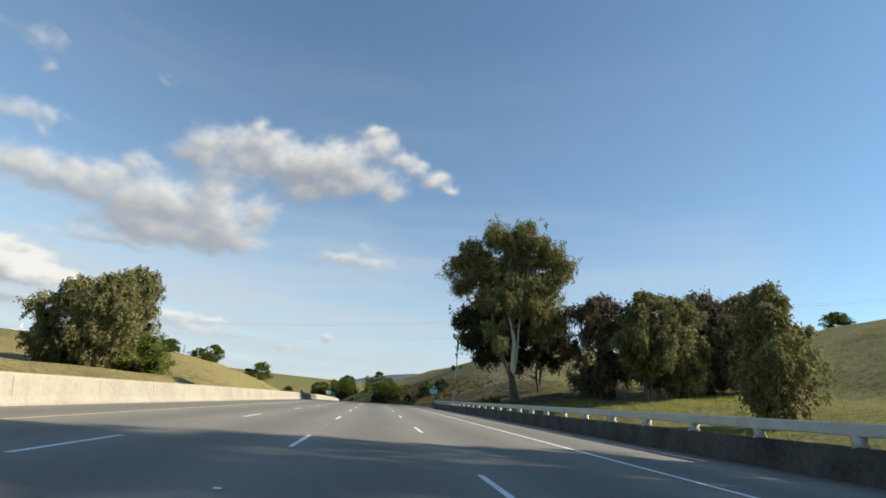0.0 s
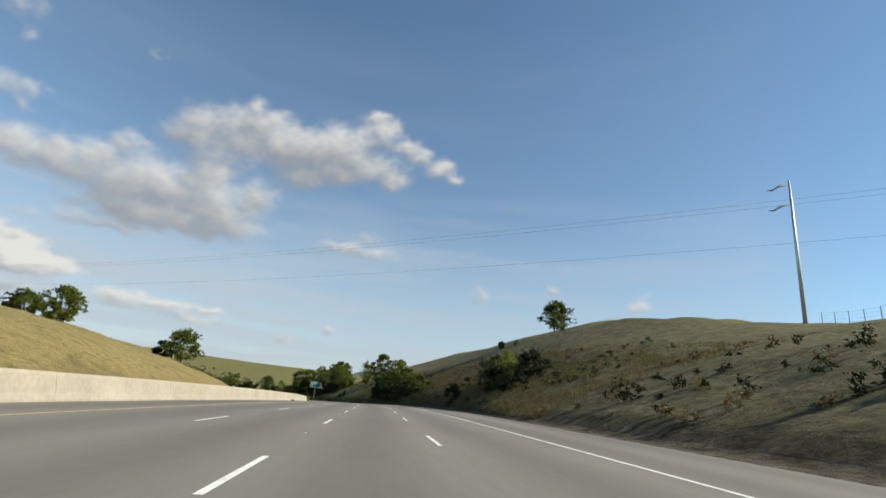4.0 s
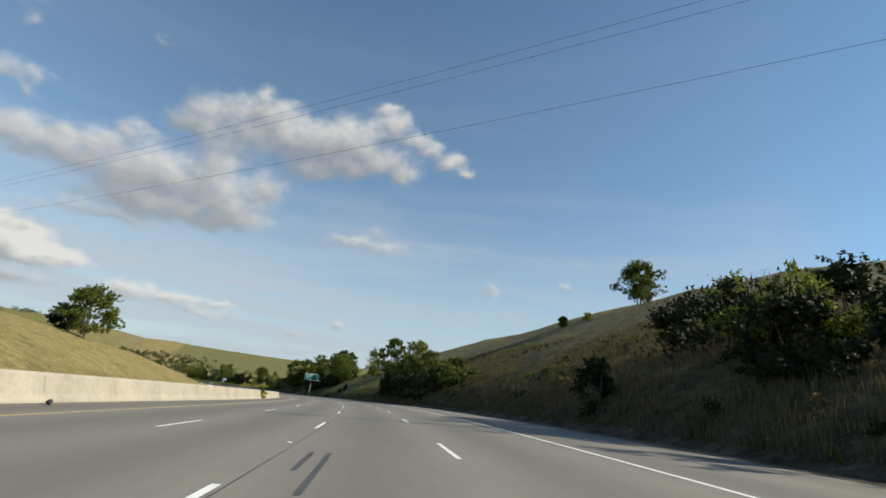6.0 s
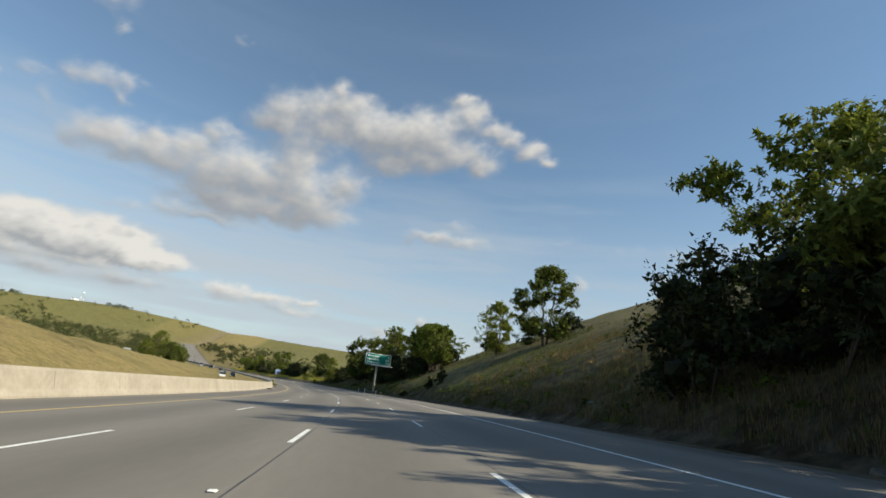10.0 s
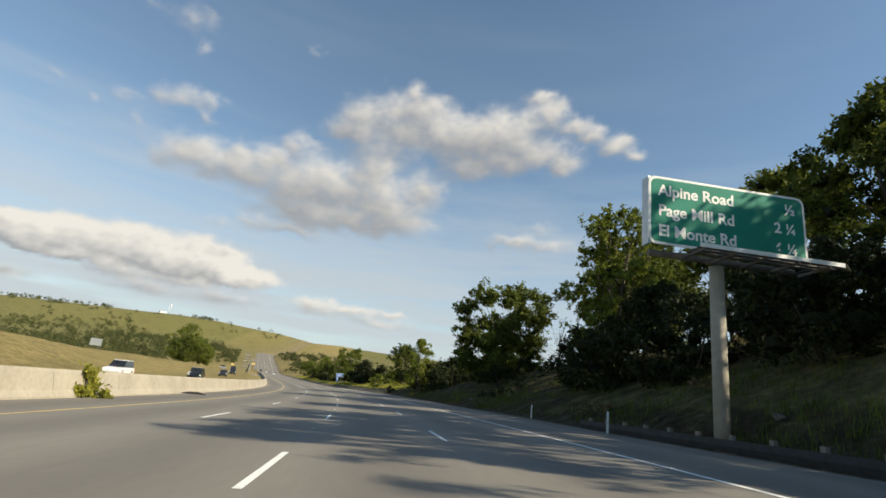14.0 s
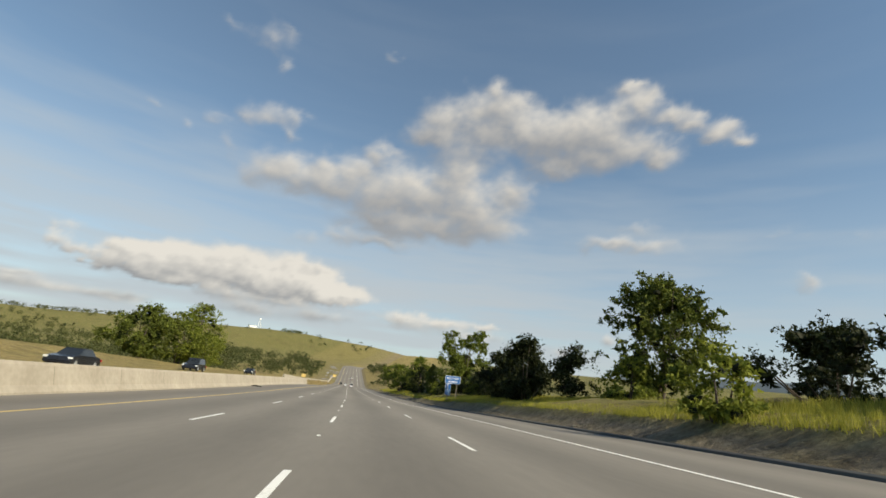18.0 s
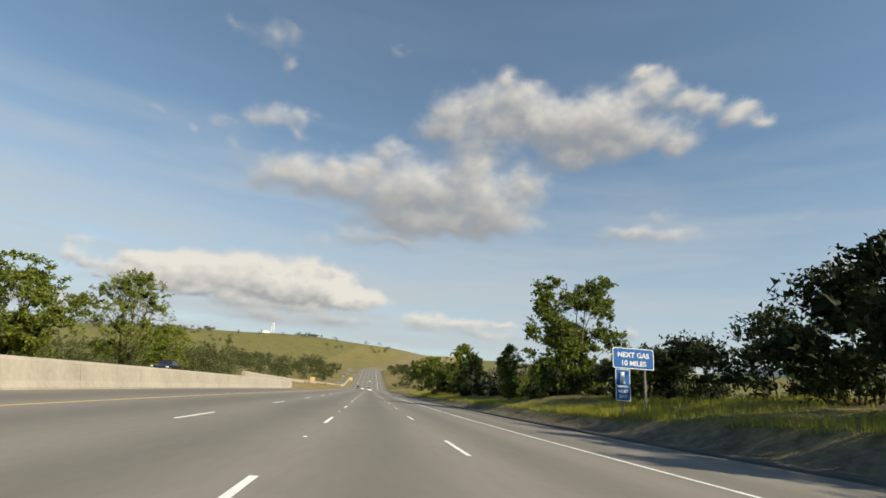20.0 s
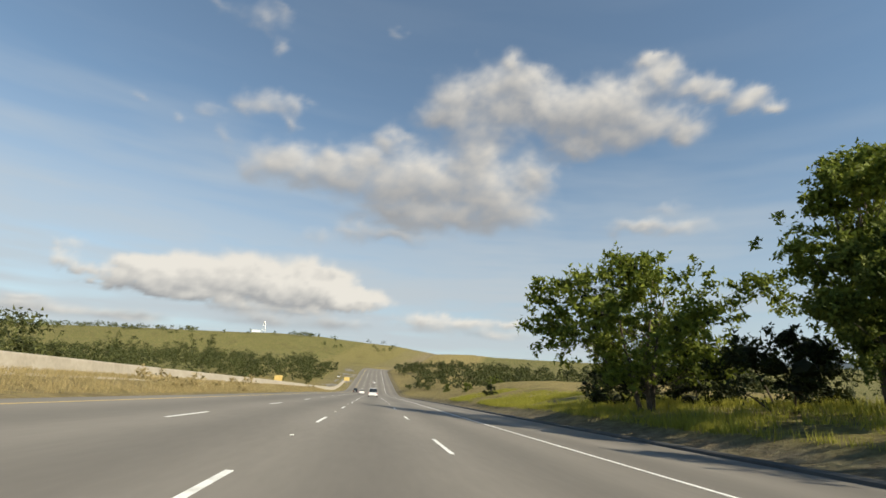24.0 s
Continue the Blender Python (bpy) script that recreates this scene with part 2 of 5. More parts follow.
wheel_paths(M_ROAD)
M_LINE = mat("line_paint", (.55, .54, .5), (.8, .8, .76), 2.2, .7, spread=(.3, .5))
M_YELLOW = mat("yellow_paint", (.5, .36, .12), (.68, .5, .18), 1.5, .7)
M_TAR = mat("tar", (.042, .040, .038), (.084, .081, .076), 1.5, .6)
M_STAIN = mat("stained_joint", (.134, .118, .092), (.252, .227, .176), 1.5, .9)
M_ASPHALT = mat("dark_asphalt", (.042, .042, .042), (.084, .084, .081), .5, .9, .006, coords="UV", stretch=(.2, 1, 1))
M_CONC = mat("pale_concrete", (.27, .24, .19), (.38, .342, .278), .5, .85, .006)
# grey of the stones, and of the barrier piece with a painted shadow
M_GREY_SHADE = mat("grey_and_shaded_concrete", (.06, .055, .046), (.18, .167, .14), .8, .9, .01)
M_RUBBER = mat("rubber", (.012, .012, .012), (.03, .03, .03), 3, .8)
# stains, and the shade on the parapet's road side, both in the colour
M_PARAPET = mat("stained_shaded_concrete", (.02, .018, .015), (.085, .078, .066), .8, .9, .01)
M_RAIL = mat("pale_rail", (.4, .38, .33), (.56, .53, .46), 1.5, .8, .004)
M_GROUND = ground_mat()
M_STEEL = mat("galvanised_steel", (.42, .43, .43), (.6, .61, .6), 3, .45, metal=.7)
M_DARKSTEEL = mat("weathered_steel", (.084, .076, .067), (.151, .134, .118), 3, .7)
M_BARK = mat("brown_bark", (.042, .034, .025), (.109, .084, .063), 2.5, .95, .03)
M_GREYBARK = mat("grey_bark", (.08, .068, .052), (.23, .2, .16), 1.2, .95, .03, stretch=(1, 1, .3))
M_PALEBARK = mat("pale_bark", (.36, .315, .25), (.66, .61, .52), .7, .9, .02, stretch=(1, 1, .25))
M_WOOD = mat("grey_wood", (.134, .118, .101), (.252, .227, .193), 2, .9)
M_GREEN = mat("green_sign_face", (.004, .19, .13), (.006, .23, .16), .7, .75)
M_WHITE = mat("white_sign_face", (.75, .75, .73), (.85, .85, .83), 2, .45)
M_BLUE = mat("blue_sign_face", (.008, .1, .33), (.012, .13, .4), .8, .4)
L_OAK = leaf_mat("oak_leaves", (0.028, 0.042, 0.007), (0.175, 0.205, 0.034), 0.3)
# dark green foliage; also holds the shade of undergrowth and backlit thickets
L_DARK = leaf_mat("dark_shade_leaves", (0.008, 0.012, 0.004), (0.04, 0.05, 0.012), 0.15)
L_EUC = leaf_mat("eucalyptus_leaves", (0.044, 0.047, 0.02), (0.31, 0.29, 0.12), 0.34)
# darker copy of the eucalyptus leaves: a backlit tree's shade in its colour
L_SHADY = leaf_mat("shaded_eucalyptus_leaves", (0.02, 0.023, 0.01), (0.085, 0.085, 0.034), 0.2)
# near black: the shade inside crowns and shrubs, put into a colour
L_INNER_SHADE = leaf_mat("inner_shade_paint", (.005, .007, .002), (.016, .02, .006), .03)
L_BLOSSOM = leaf_mat("pale_blossom_leaves", (.05, .055, .018), (.44, .41, .27), .35)
L_BROWN = leaf_mat("dry_leaves", (.036, .03, .019), (.21, .165, .105), 0.28)
L_FAR = leaf_mat("far_leaves", (.02, .028, .01), (.12, .13, .042), .2)
L_GRASS = leaf_mat("grass_blades", (.15, .165, .02), (.44, .41, .075), .42)
L_STRAW = leaf_mat("straw_blades", (.05, .037, .015), (.26, .2, .09), .3)
L_HAY = leaf_mat("hay_blades", (.2, .155, .07), (.42, .34, .17), .3)
L_CREST = leaf_mat("fresh_oak_leaves", (.036, .055, .008), (.22, .26, .04), .34)
L_LIGHT = leaf_mat("spring_leaves", (0.05, 0.072, 0.009), (0.28, 0.31, 0.048), 0.38)


# ---- builders ----
def mesh_of(name, verts, faces, material, smooth_faces=False):
    me = bpy.data.meshes.new(name)
    me.from_pydata([tuple(v) for v in verts], [], faces)
    me.materials.append(material)
    if smooth_faces:
        me.polygons.foreach_set("use_smooth", [True] * len(me.polygons))
    me.update()
    return me


def part(name, bm, material, parent=None, label=""):
    """One bmesh, or mesh, as one object under its thing."""
    if isinstance(bm, bpy.types.Mesh):
        me = bm
    else:
        me = bpy.data.meshes.new(name)
        bmesh.ops.recalc_face_normals(bm, faces=bm.faces)
        bm.to_mesh(me)
        bm.free()
        me.materials.append(material)
    ob = new(name, me)
    if parent:
        ob.parent = parent
    if label:
        ob["label"] = label
    return ob


def box(bm, x0, x1, y0, y1, z0, z1, bevel=0.0):
    got = bmesh.ops.create_cube(bm, size=1, matrix=Matrix.Translation(((x0 + x1) / 2, (y0 + y1) / 2, (z0 + z1) / 2)) @ Matrix.Diagonal((x1 - x0, y1 - y0, z1 - z0, 1)))
    if bevel:
        edges = {e for v in got["verts"] for e in v.link_edges}
        bmesh.ops.bevel(bm, geom=list(edges), offset=bevel, segments=1, affect="EDGES")
    return bm


def tube(bm, points, radii, sides=8):
    """A tapered tube through points."""
    pts = [Vector(p) for p in points]
    rings = []
    for i, p in enumerate(pts):
        d = (pts[min(i + 1, len(pts) - 1)] - pts[max(i - 1, 0)]).normalized()
        u = d.orthogonal().normalized() if i == 0 else (u - d * u.dot(d)).normalized()
        w = d.cross(u)
        rings.append([bm.verts.new(p + (u * math.cos(a) + w * math.sin(a)) * radii[i]) for a in np.arange(sides) * 2 * math.pi / sides])
    for a, b in zip(rings, rings[1:]):
        for i in range(sides):
            f = bm.faces.new((a[i], a[(i + 1) % sides], b[(i + 1) % sides], b[i]))
            f.smooth = True
    bm.faces.new(rings[0][::-1]), bm.faces.new(rings[-1])
    return bm


def road_pose(s, l, h=0.0, turn=0.0):
    """A pose on the road's line, y along the road."""
    a = float(np.degrees(np.interp(s, ss, hr)))
    return Matrix.Translation(at(s, l, h)) @ pose(0, 0, 0, 0, 0, a + turn)


def wide(s, l):
    """As at(), but reaching far out without crossing itself inside the curve."""
    lc = np.clip(l, -380, 500)
    a = np.interp(s, ss, hr)
    b = np.radians(np.interp(s, (-1500, 4500), (0, 31.5)))
    x = np.interp(s, ss, cx) + lc * np.cos(a) + (l - lc) * np.cos(b) - np.sin(a) * (s - np.clip(s, S0, S1))
    y = np.interp(s, ss, cy) + lc * np.sin(a) + (l - lc) * np.sin(b) + np.cos(a) * (s - np.clip(s, S0, S1))
    return x, y


def ground_h(s, l):
    p = wide(s, l)
    return float(lay(s, l) + far(np.array(p[0]), np.array(p[1])))


def ribbon(name, profile, s0, s1, step, material, closed=True, parent=None, dz=0.0):
    """A section (l, h) swept along the road, with UV in metres."""
    st = np.append(np.arange(s0, s1, step), s1)
    n = len(profile)
    verts = [at(s, l, h + dz) for s in st for l, h in profile]
    faces = []
    m = n if closed else n - 1
    for i in range(len(st) - 1):
        for j in range(m):
            faces.append((i * n + j, i * n + (j + 1) % n, (i + 1) * n + (j + 1) % n, (i + 1) * n + j))
    if closed:
        faces += [tuple(range(n))[::-1], tuple((len(st) - 1) * n + j for j in range(n))]
    me = mesh_of(name, verts, faces, material)
    uv = me.uv_layers.new(name="metres")
    sv = np.repeat(st, n)
    lv = np.tile([p[0] for p in profile], len(st))
    idx = np.zeros(len(me.loops), int)
    me.loops.foreach_get("vertex_index", idx)
    uv.data.foreach_set("uv", np.stack([sv[idx], lv[idx]], 1).ravel())
    bm = bmesh.new()
    bm.from_mesh(me)
    if closed:
        bmesh.ops.recalc_face_normals(bm, faces=bm.faces)
    bm.to_mesh(me), bm.free()
    return part(name, me, material, parent)


# ---- ground ----
gs = np.concatenate([np.arange(-1500, -120, 120), np.arange(-120, 860, 4), np.arange(860, 1900, 14), np.arange(1900, 4600, 100)])
gl = np.concatenate([-np.geomspace(3200, 80, 34), np.arange(-76, -12, 4), (-12, -10.9, 10, 13.9), np.arange(14.3, 20, .9), np.arange(20, 90, 3), np.geomspace(92, 3000, 34)])
GS, GL = np.meshgrid(gs, gl, indexing="ij")
GX, GY = wide(GS, GL)
GZ = road_z(GS, GL) + lay(GS, GL)
near = (GL > -11.5) & (GL < 14) & (GS < 1430)
GZ = GZ + np.where(near, -.25, far(GX, GY))
rough = np.array([noise.noise((x * .05, y * .05, 3)) * .8 + noise.noise((x * .16, y * .16, 3)) * .4 + noise.noise((x * .6, y * .6, 9)) * .14 for x, y in zip(GX.ravel(), GY.ravel())]).reshape(GX.shape)
GZ += np.where(near, 0, rough * np.clip(np.minimum(abs(GL - 14), np.abs(GL + 30.5)) / 8, 0, 1) * np.where((GL > -30.5) & (GL < 0), .1, 1))
nl = len(gl)
gf = [(i * nl + j, i * nl + j + 1, (i + 1) * nl + j + 1, (i + 1) * nl + j) for i in range(len(gs) - 1) for j in range(nl - 1)]
gmesh = mesh_of("ground", np.stack([GX, GY, GZ], -1).reshape(-1, 3), gf, M_GROUND, True)


def zones(s, l):
    """How dry the grass is, how bare the earth, and how dark with dead weeds and painted shade, by place."""
    dry = np.where(l > 0, np.interp(s, (100, 150, 330, 380, 540, 580, 760, 800), (.3, .42, .38, .5, .4, .5, .5, .88)), np.interp(s, (440, 560, 680, 700, 900, 1100), (.9, .95, .9, 1.0, .9, .5)))
    dry = np.where(abs(l) > 110, .27, dry)
    dry = np.where((l > 30) & (s < 175), np.interp(s, (140, 175), (.33, .4)), dry)
    dirt = np.where(l > 0, np.interp(s, (100, 125, 640, 900), (0, 1, .9, .6)) * np.clip((np.interp(s, (540, 600), (17.6, 17.2)) - l) / 1.2, 0, 1), 0)
    dirt = np.maximum(dirt, np.where((l > 15) & (l < 75), np.interp(s, (100, 130, 330, 380, 460, 540, 560), (0, .34, .48, .3, .2, .15, 0)), 0))
    dirt = np.where((s < 150) & (l > 36), 0, dirt)
    dirt = np.where((l < -9) & (l > -31) & (s > 690), .2, dirt)
    # strongest below trees and hedges, where it paints their shade as well
    scrub_shade = np.where((l > 15) & (l < 80), np.interp(s, (84, 96, 128, 150, 200, 240, 340, 380, 440, 480, 540, 570), (0, .75, .75, .25, .5, .68, .6, .25, .3, .85, .9, .05)) - np.clip((l - 34) / 40, 0, .35) - np.where(s < 145, np.clip((l - 40) / 6, 0, 1), 0), 0)
    scrub_shade = np.where((l > 14.3) & (l < 18) & (s < 560) & (s > 105), np.interp(s, (105, 400, 470, 545, 560), (.7, .75, .95, .95, .5)), scrub_shade)
    scrub_shade = np.where((l > 23) & (l < 36) & (s > 560) & (s < 800), .6, scrub_shade)
    return dry, dirt, scrub_shade


for key, val in zip(("dry", "dirt", "scrub_shade"), zones(GS, GL)):
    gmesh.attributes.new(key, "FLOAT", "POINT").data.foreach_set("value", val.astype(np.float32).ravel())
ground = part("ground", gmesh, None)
tagged(ground, "grassy hills and verges in green and gold", "ground", kind="structure")

# ---- road ----
RW = 14.0
road = ribbon("road", [(l, 0) for l in (-11.2, -7.4, -3.66, 0, 3.66, 8.1, 11, RW)], -200, 1425, 4, M_ROAD, closed=False)
tagged(road, "worn grey freeway pavement with darker wheel paths", "road", kind="structure")
for l, s_off in ((0, 12.5), (3.66, 12.5 + 8.1 - 14.63), (-3.66, 12.5 - 3.3)):
    for k in range(-2, 82):
        s = k * 14.63 + s_off
        ribbon("lane_dash", [(l - .06, 0), (l + .06, 0)], s, s + 3.66, 1.83, M_LINE, False, road, .004)
ribbon("edge_line", [(8.05, 0), (8.2, 0)], -150, 1300, 5, M_LINE, False, road, .004)
ribbon("edge_line", [(-7.55, 0), (-7.4, 0)], -150, 1300, 5, M_YELLOW, False, road, .004)
for s in np.arange(12.5 + 9.2 - 29.26, 800, 14.63):
    bm = bmesh.new()
    box(bm, -.05, .05, -.05, .05, 0, .02, .012)
    ob = part("road_marker", bm, M_LINE, road)
    ob.matrix_basis = road_pose(s, -.02, .004)
for l, s0, s1 in ((.12, 180, 420), (3.8, 215, 330)):
    ribbon("pavement_joint", [(l, 0), (l + .03, 0)], s0, s1, 4, M_TAR, False, road, .003)
for l, s0, s1 in ((.95, 191.3, 195.8), (.62, 193.2, 195.8)):
    ribbon("skid_mark", [(l, 0), (l + .1, 0)], s0, s1, 3, M_TAR, False, road, .0025)


def skewed(name, s0, wide_, material, dz):
    """A strip that crosses the roadway at a slant, as the bridge's end does."""
    ls = np.linspace(-10.9, 13.2, 9)
    verts = [at(s0 - l + w, l, dz) for l in ls for w in (0, wide_)]
    faces = [(2 * k, 2 * k + 1, 2 * k + 3, 2 * k + 2) for k in range(len(ls) - 1)]
    me = mesh_of(name, verts, faces, material)
    uv = me.uv_layers.new(name="metres")
    idx = np.zeros(len(me.loops), int)
    me.loops.foreach_get("vertex_index", idx)
    uv.data.foreach_set("uv", np.stack([(np.array([v[1] for v in verts])[idx]), (np.array([v[0] for v in verts])[idx])], 1).ravel())
    return part(name, me, material, road)


skewed("asphalt_strip", 100.1, 2.5, M_ASPHALT, .002)
skewed("joint_header", 99.55, .4, M_STAIN, .0025)
skewed("joint_seal", 99.95, .1, M_TAR, .003)
skewed("joint_seal", 1.0, .12, M_TAR, .003)
other = ribbon("opposite_road", [(l, 0) for l in (-30.3, -28, -24.3, -20.7, -17, -13.4, -11.8)], -200, 1425, 6, M_ROAD, closed=False)
tagged(other, "grey roadway of the opposite direction", "road", kind="structure")
ribbon("edge_line", [(-28.1, 0), (-27.95, 0)], -100, 1300, 8, M_LINE, False, other, .004)
ribbon("edge_line", [(-13.5, 0), (-13.35, 0)], -100, 1300, 8, M_YELLOW, False, other, .004)
SECTION = [(-11.62, -.25), (-11.5, 1.02), (-11.42, 1.14), (-11.2, 1.14), (-11.14, 1.02), (-10.98, .32), (-10.82, .08), (-10.82, -.25)]
# the second piece is darker: a shadow across the barrier, put into its colour
for i, (s0, s1, m) in enumerate(((-150, 95, M_CONC), (95.05, 122, M_GREY_SHADE), (122.05, 262, M_CONC), (264.5, 560, M_CONC), (560.05, 697, M_CONC))):
    bar = ribbon(f"median_barrier_{i + 1}", SECTION, s0, s1, 3, m)
    tagged(bar, "concrete median barrier coloured dark for a cast shadow" if m is M_GREY_SHADE else "long pale concrete median barrier beside the fast lane", "barrier", kind="structure")
    for s in np.arange(s0 + 6.1, s1 - 1, 6.1):
        if 0 < s:
            ribbon("joint", [(-10.975, .325), (-11.135, 1.02)], s, s + .05, .05, M_STAIN, False, bar)
bar = ribbon("median_barrier_7", [(l - 4.6, h + .25) for l, h in SECTION], 684, 1050, 4, M_CONC)
tagged(bar, "pale concrete barrier above the dry median strip", "barrier", kind="structure")
dike = ribbon("asphalt_dike", [(13.95, -.1), (14.0, .1), (14.12, .15), (14.35, .14), (14.6, -.1)], 556, 905, 3, M_ASPHALT)
tagged(dike, "low dark asphalt dike along the shoulder", "kerb", kind="structure")

# ---- bridge rail ----
rail = new("bridge_rail")
tagged(rail, "weathered concrete parapet, darkened for shade, with posts and a pale top rail", "railing")
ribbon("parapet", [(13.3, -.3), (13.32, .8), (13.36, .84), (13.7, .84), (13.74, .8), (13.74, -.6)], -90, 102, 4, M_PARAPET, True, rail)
ribbon("top_rail", [(13.38, 1.08), (13.36, 1.12), (13.36, 1.36), (13.4, 1.4), (13.62, 1.4), (13.66, 1.36), (13.66, 1.12), (13.64, 1.08)], -90, 102, 4, M_RAIL, True, rail)
post_mesh = None
for s in np.arange(-90, 101.5, 3.38):
    if post_mesh is None:
        bm = bmesh.new()
        tube(bm, [(0, 0, .8), (0, 0, .95), (0, 0, 1.1)], [.22, .17, .2], 6)
        post_mesh = part("post", bm, M_RAIL, rail)
        post_mesh.matrix_basis = road_pose(s + .6, 13.52)
    else:
        ob = new("post", post_mesh.data)
        ob.parent, ob.matrix_basis = rail, road_pose(s + .6, 13.52)
bm = bmesh.new()
box(bm, -.22, .24, -.3, .3, -.3, 1.42, .04)
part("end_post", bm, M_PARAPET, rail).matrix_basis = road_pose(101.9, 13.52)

# ---- trees ----
def leaves(rnd, centres, radius, per, leaf, hang=0.0, slim=.5):
    """Small leaf blades in sprays: each runs along a short twig that points outwards from the crown's middle."""
    c = np.asarray(centres, float)
    m = len(c)
    out = c - c.mean(0)
    out /= np.linalg.norm(out, axis=1)[:, None] + 1e-6
    twig = out + rnd.normal(size=(m, 3)) * .8
    twig /= np.linalg.norm(twig, axis=1)[:, None]
    r = np.broadcast_to(radius, m) * rnd.uniform(.6, 1.5, m)
    p = np.repeat(c, per, 0)
    n = len(p)
    rr = np.repeat(r, per)[:, None]
    p = p + np.repeat(twig, per, 0) * rr * rnd.uniform(-1.5, 1.2, n)[:, None] + rnd.normal(size=(n, 3)) * rr * np.array((.42, .42, .3))
    if hang:
        p[:, 2] -= np.abs(rnd.normal(size=n)) * hang
    u = rnd.normal(size=(n, 3))
    u[:, 2] -= 1.5 * (hang > 0)
    u /= np.linalg.norm(u, axis=1)[:, None]
    v = np.cross(u, rnd.normal(size=(n, 3)))
    v /= np.linalg.norm(v, axis=1)[:, None]
    size = (np.repeat(np.broadcast_to(leaf, m), per) * rnd.uniform(.6, 1.4, n))[:, None]
    verts = np.stack([p - v * size * slim, p + v * size * slim, p + u * size * 1.6], 1).reshape(-1, 3)
    return verts, np.arange(n * 3).reshape(n, 3).tolist()


def envelope(rnd, n, height, width, base, seed, lumps=.5, top=.55):
    """Points in the lumpy shape of a crown, mostly near its outside."""
    pts = []
    lo = height * base
    while len(pts) < n:
        f, a = rnd.uniform(0, 1), rnd.uniform(0, 2 * math.pi)
        prof = min((f + .12) / .4, 1) ** .6 * (1 - max(f - top, 0) / (1.02 - top)) ** .55
        lump = 1 + lumps * noise.noise((math.cos(a) * 1.3, math.sin(a) * 1.3, f * 3.2 + seed * 7.3))
        if noise.noise((math.cos(a) * 2.2, math.sin(a) * 2.2, f * 5 + seed * 3.1)) < -.38:
            continue
        r = width / 2 * prof * lump * rnd.uniform(.1, 1) ** .5
        pts.append((r * math.cos(a), r * math.sin(a), lo + (height * .97 - lo) * f))
    return np.array(pts)


CROWN_LOBES = [None, None]


def crown(rnd, n, height, width, base, seed, lumps, top, lobes=None, size=(.075, .15), number=1.0):
    """Tuft centres gathered into separate leafy lobes, with gaps between; also the lobes' middles and each tuft's depth."""
    if lobes is None:
        k = int(np.clip(width * height / 4.5, 9, 52) * number)
        r = rnd.uniform(*size, k) * width
        mid = envelope(rnd, k, height - width * .06, width * .9, base, seed, lumps, top)
    else:
        mid, r = np.array([q[:3] for q in lobes], float), np.array([q[3] for q in lobes], float)
        side_ = rnd.normal(size=(len(r), 7, 3))
        side_ /= np.linalg.norm(side_, axis=2)[:, :, None]
        side_[:, 0] *= .2
        mid = (mid[:, None] + side_ * r[:, None, None] * np.array((.75, .75, .6))).reshape(-1, 3)
        r = (r[:, None] * rnd.uniform(.4, .6, (len(r), 7))).ravel()
        k = len(r)
    CROWN_LOBES[:] = mid, r
    pick = rnd.choice(k, n, p=r ** 2 / (r ** 2).sum())
    d = rnd.normal(size=(n, 3))
    d /= np.linalg.norm(d, axis=1)[:, None]
    u = rnd.uniform(0, 1, n) ** .4
    pts = mid[pick] + d * (r[pick] * u)[:, None] * np.array((1.1, 1.1, .8))
    if lobes is not None:
        stray = rnd.uniform(size=n) < .2
        pts[stray] += d[stray] * (r[pick] * rnd.uniform(.3, 1.3, n))[stray][:, None]
    else:
        loose = rnd.uniform(size=n) < .22
        pts[loose] = envelope(rnd, int(loose.sum()), height, width * .95, base, seed, lumps, top)
    pts[:, 2] = np.maximum(pts[:, 2], .15)
    return pts, mid, u, pick


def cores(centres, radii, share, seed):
    """Lumpy solid masses, one in each lobe, painted near black as the crown's inner shade."""
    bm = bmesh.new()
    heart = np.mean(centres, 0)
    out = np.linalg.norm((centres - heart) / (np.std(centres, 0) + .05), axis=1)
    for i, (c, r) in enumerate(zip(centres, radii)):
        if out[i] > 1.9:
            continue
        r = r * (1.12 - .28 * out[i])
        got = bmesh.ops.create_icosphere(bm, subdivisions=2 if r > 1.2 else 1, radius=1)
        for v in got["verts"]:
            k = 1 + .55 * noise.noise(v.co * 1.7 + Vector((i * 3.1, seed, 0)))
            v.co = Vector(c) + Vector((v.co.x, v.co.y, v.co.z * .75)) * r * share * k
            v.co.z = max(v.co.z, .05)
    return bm


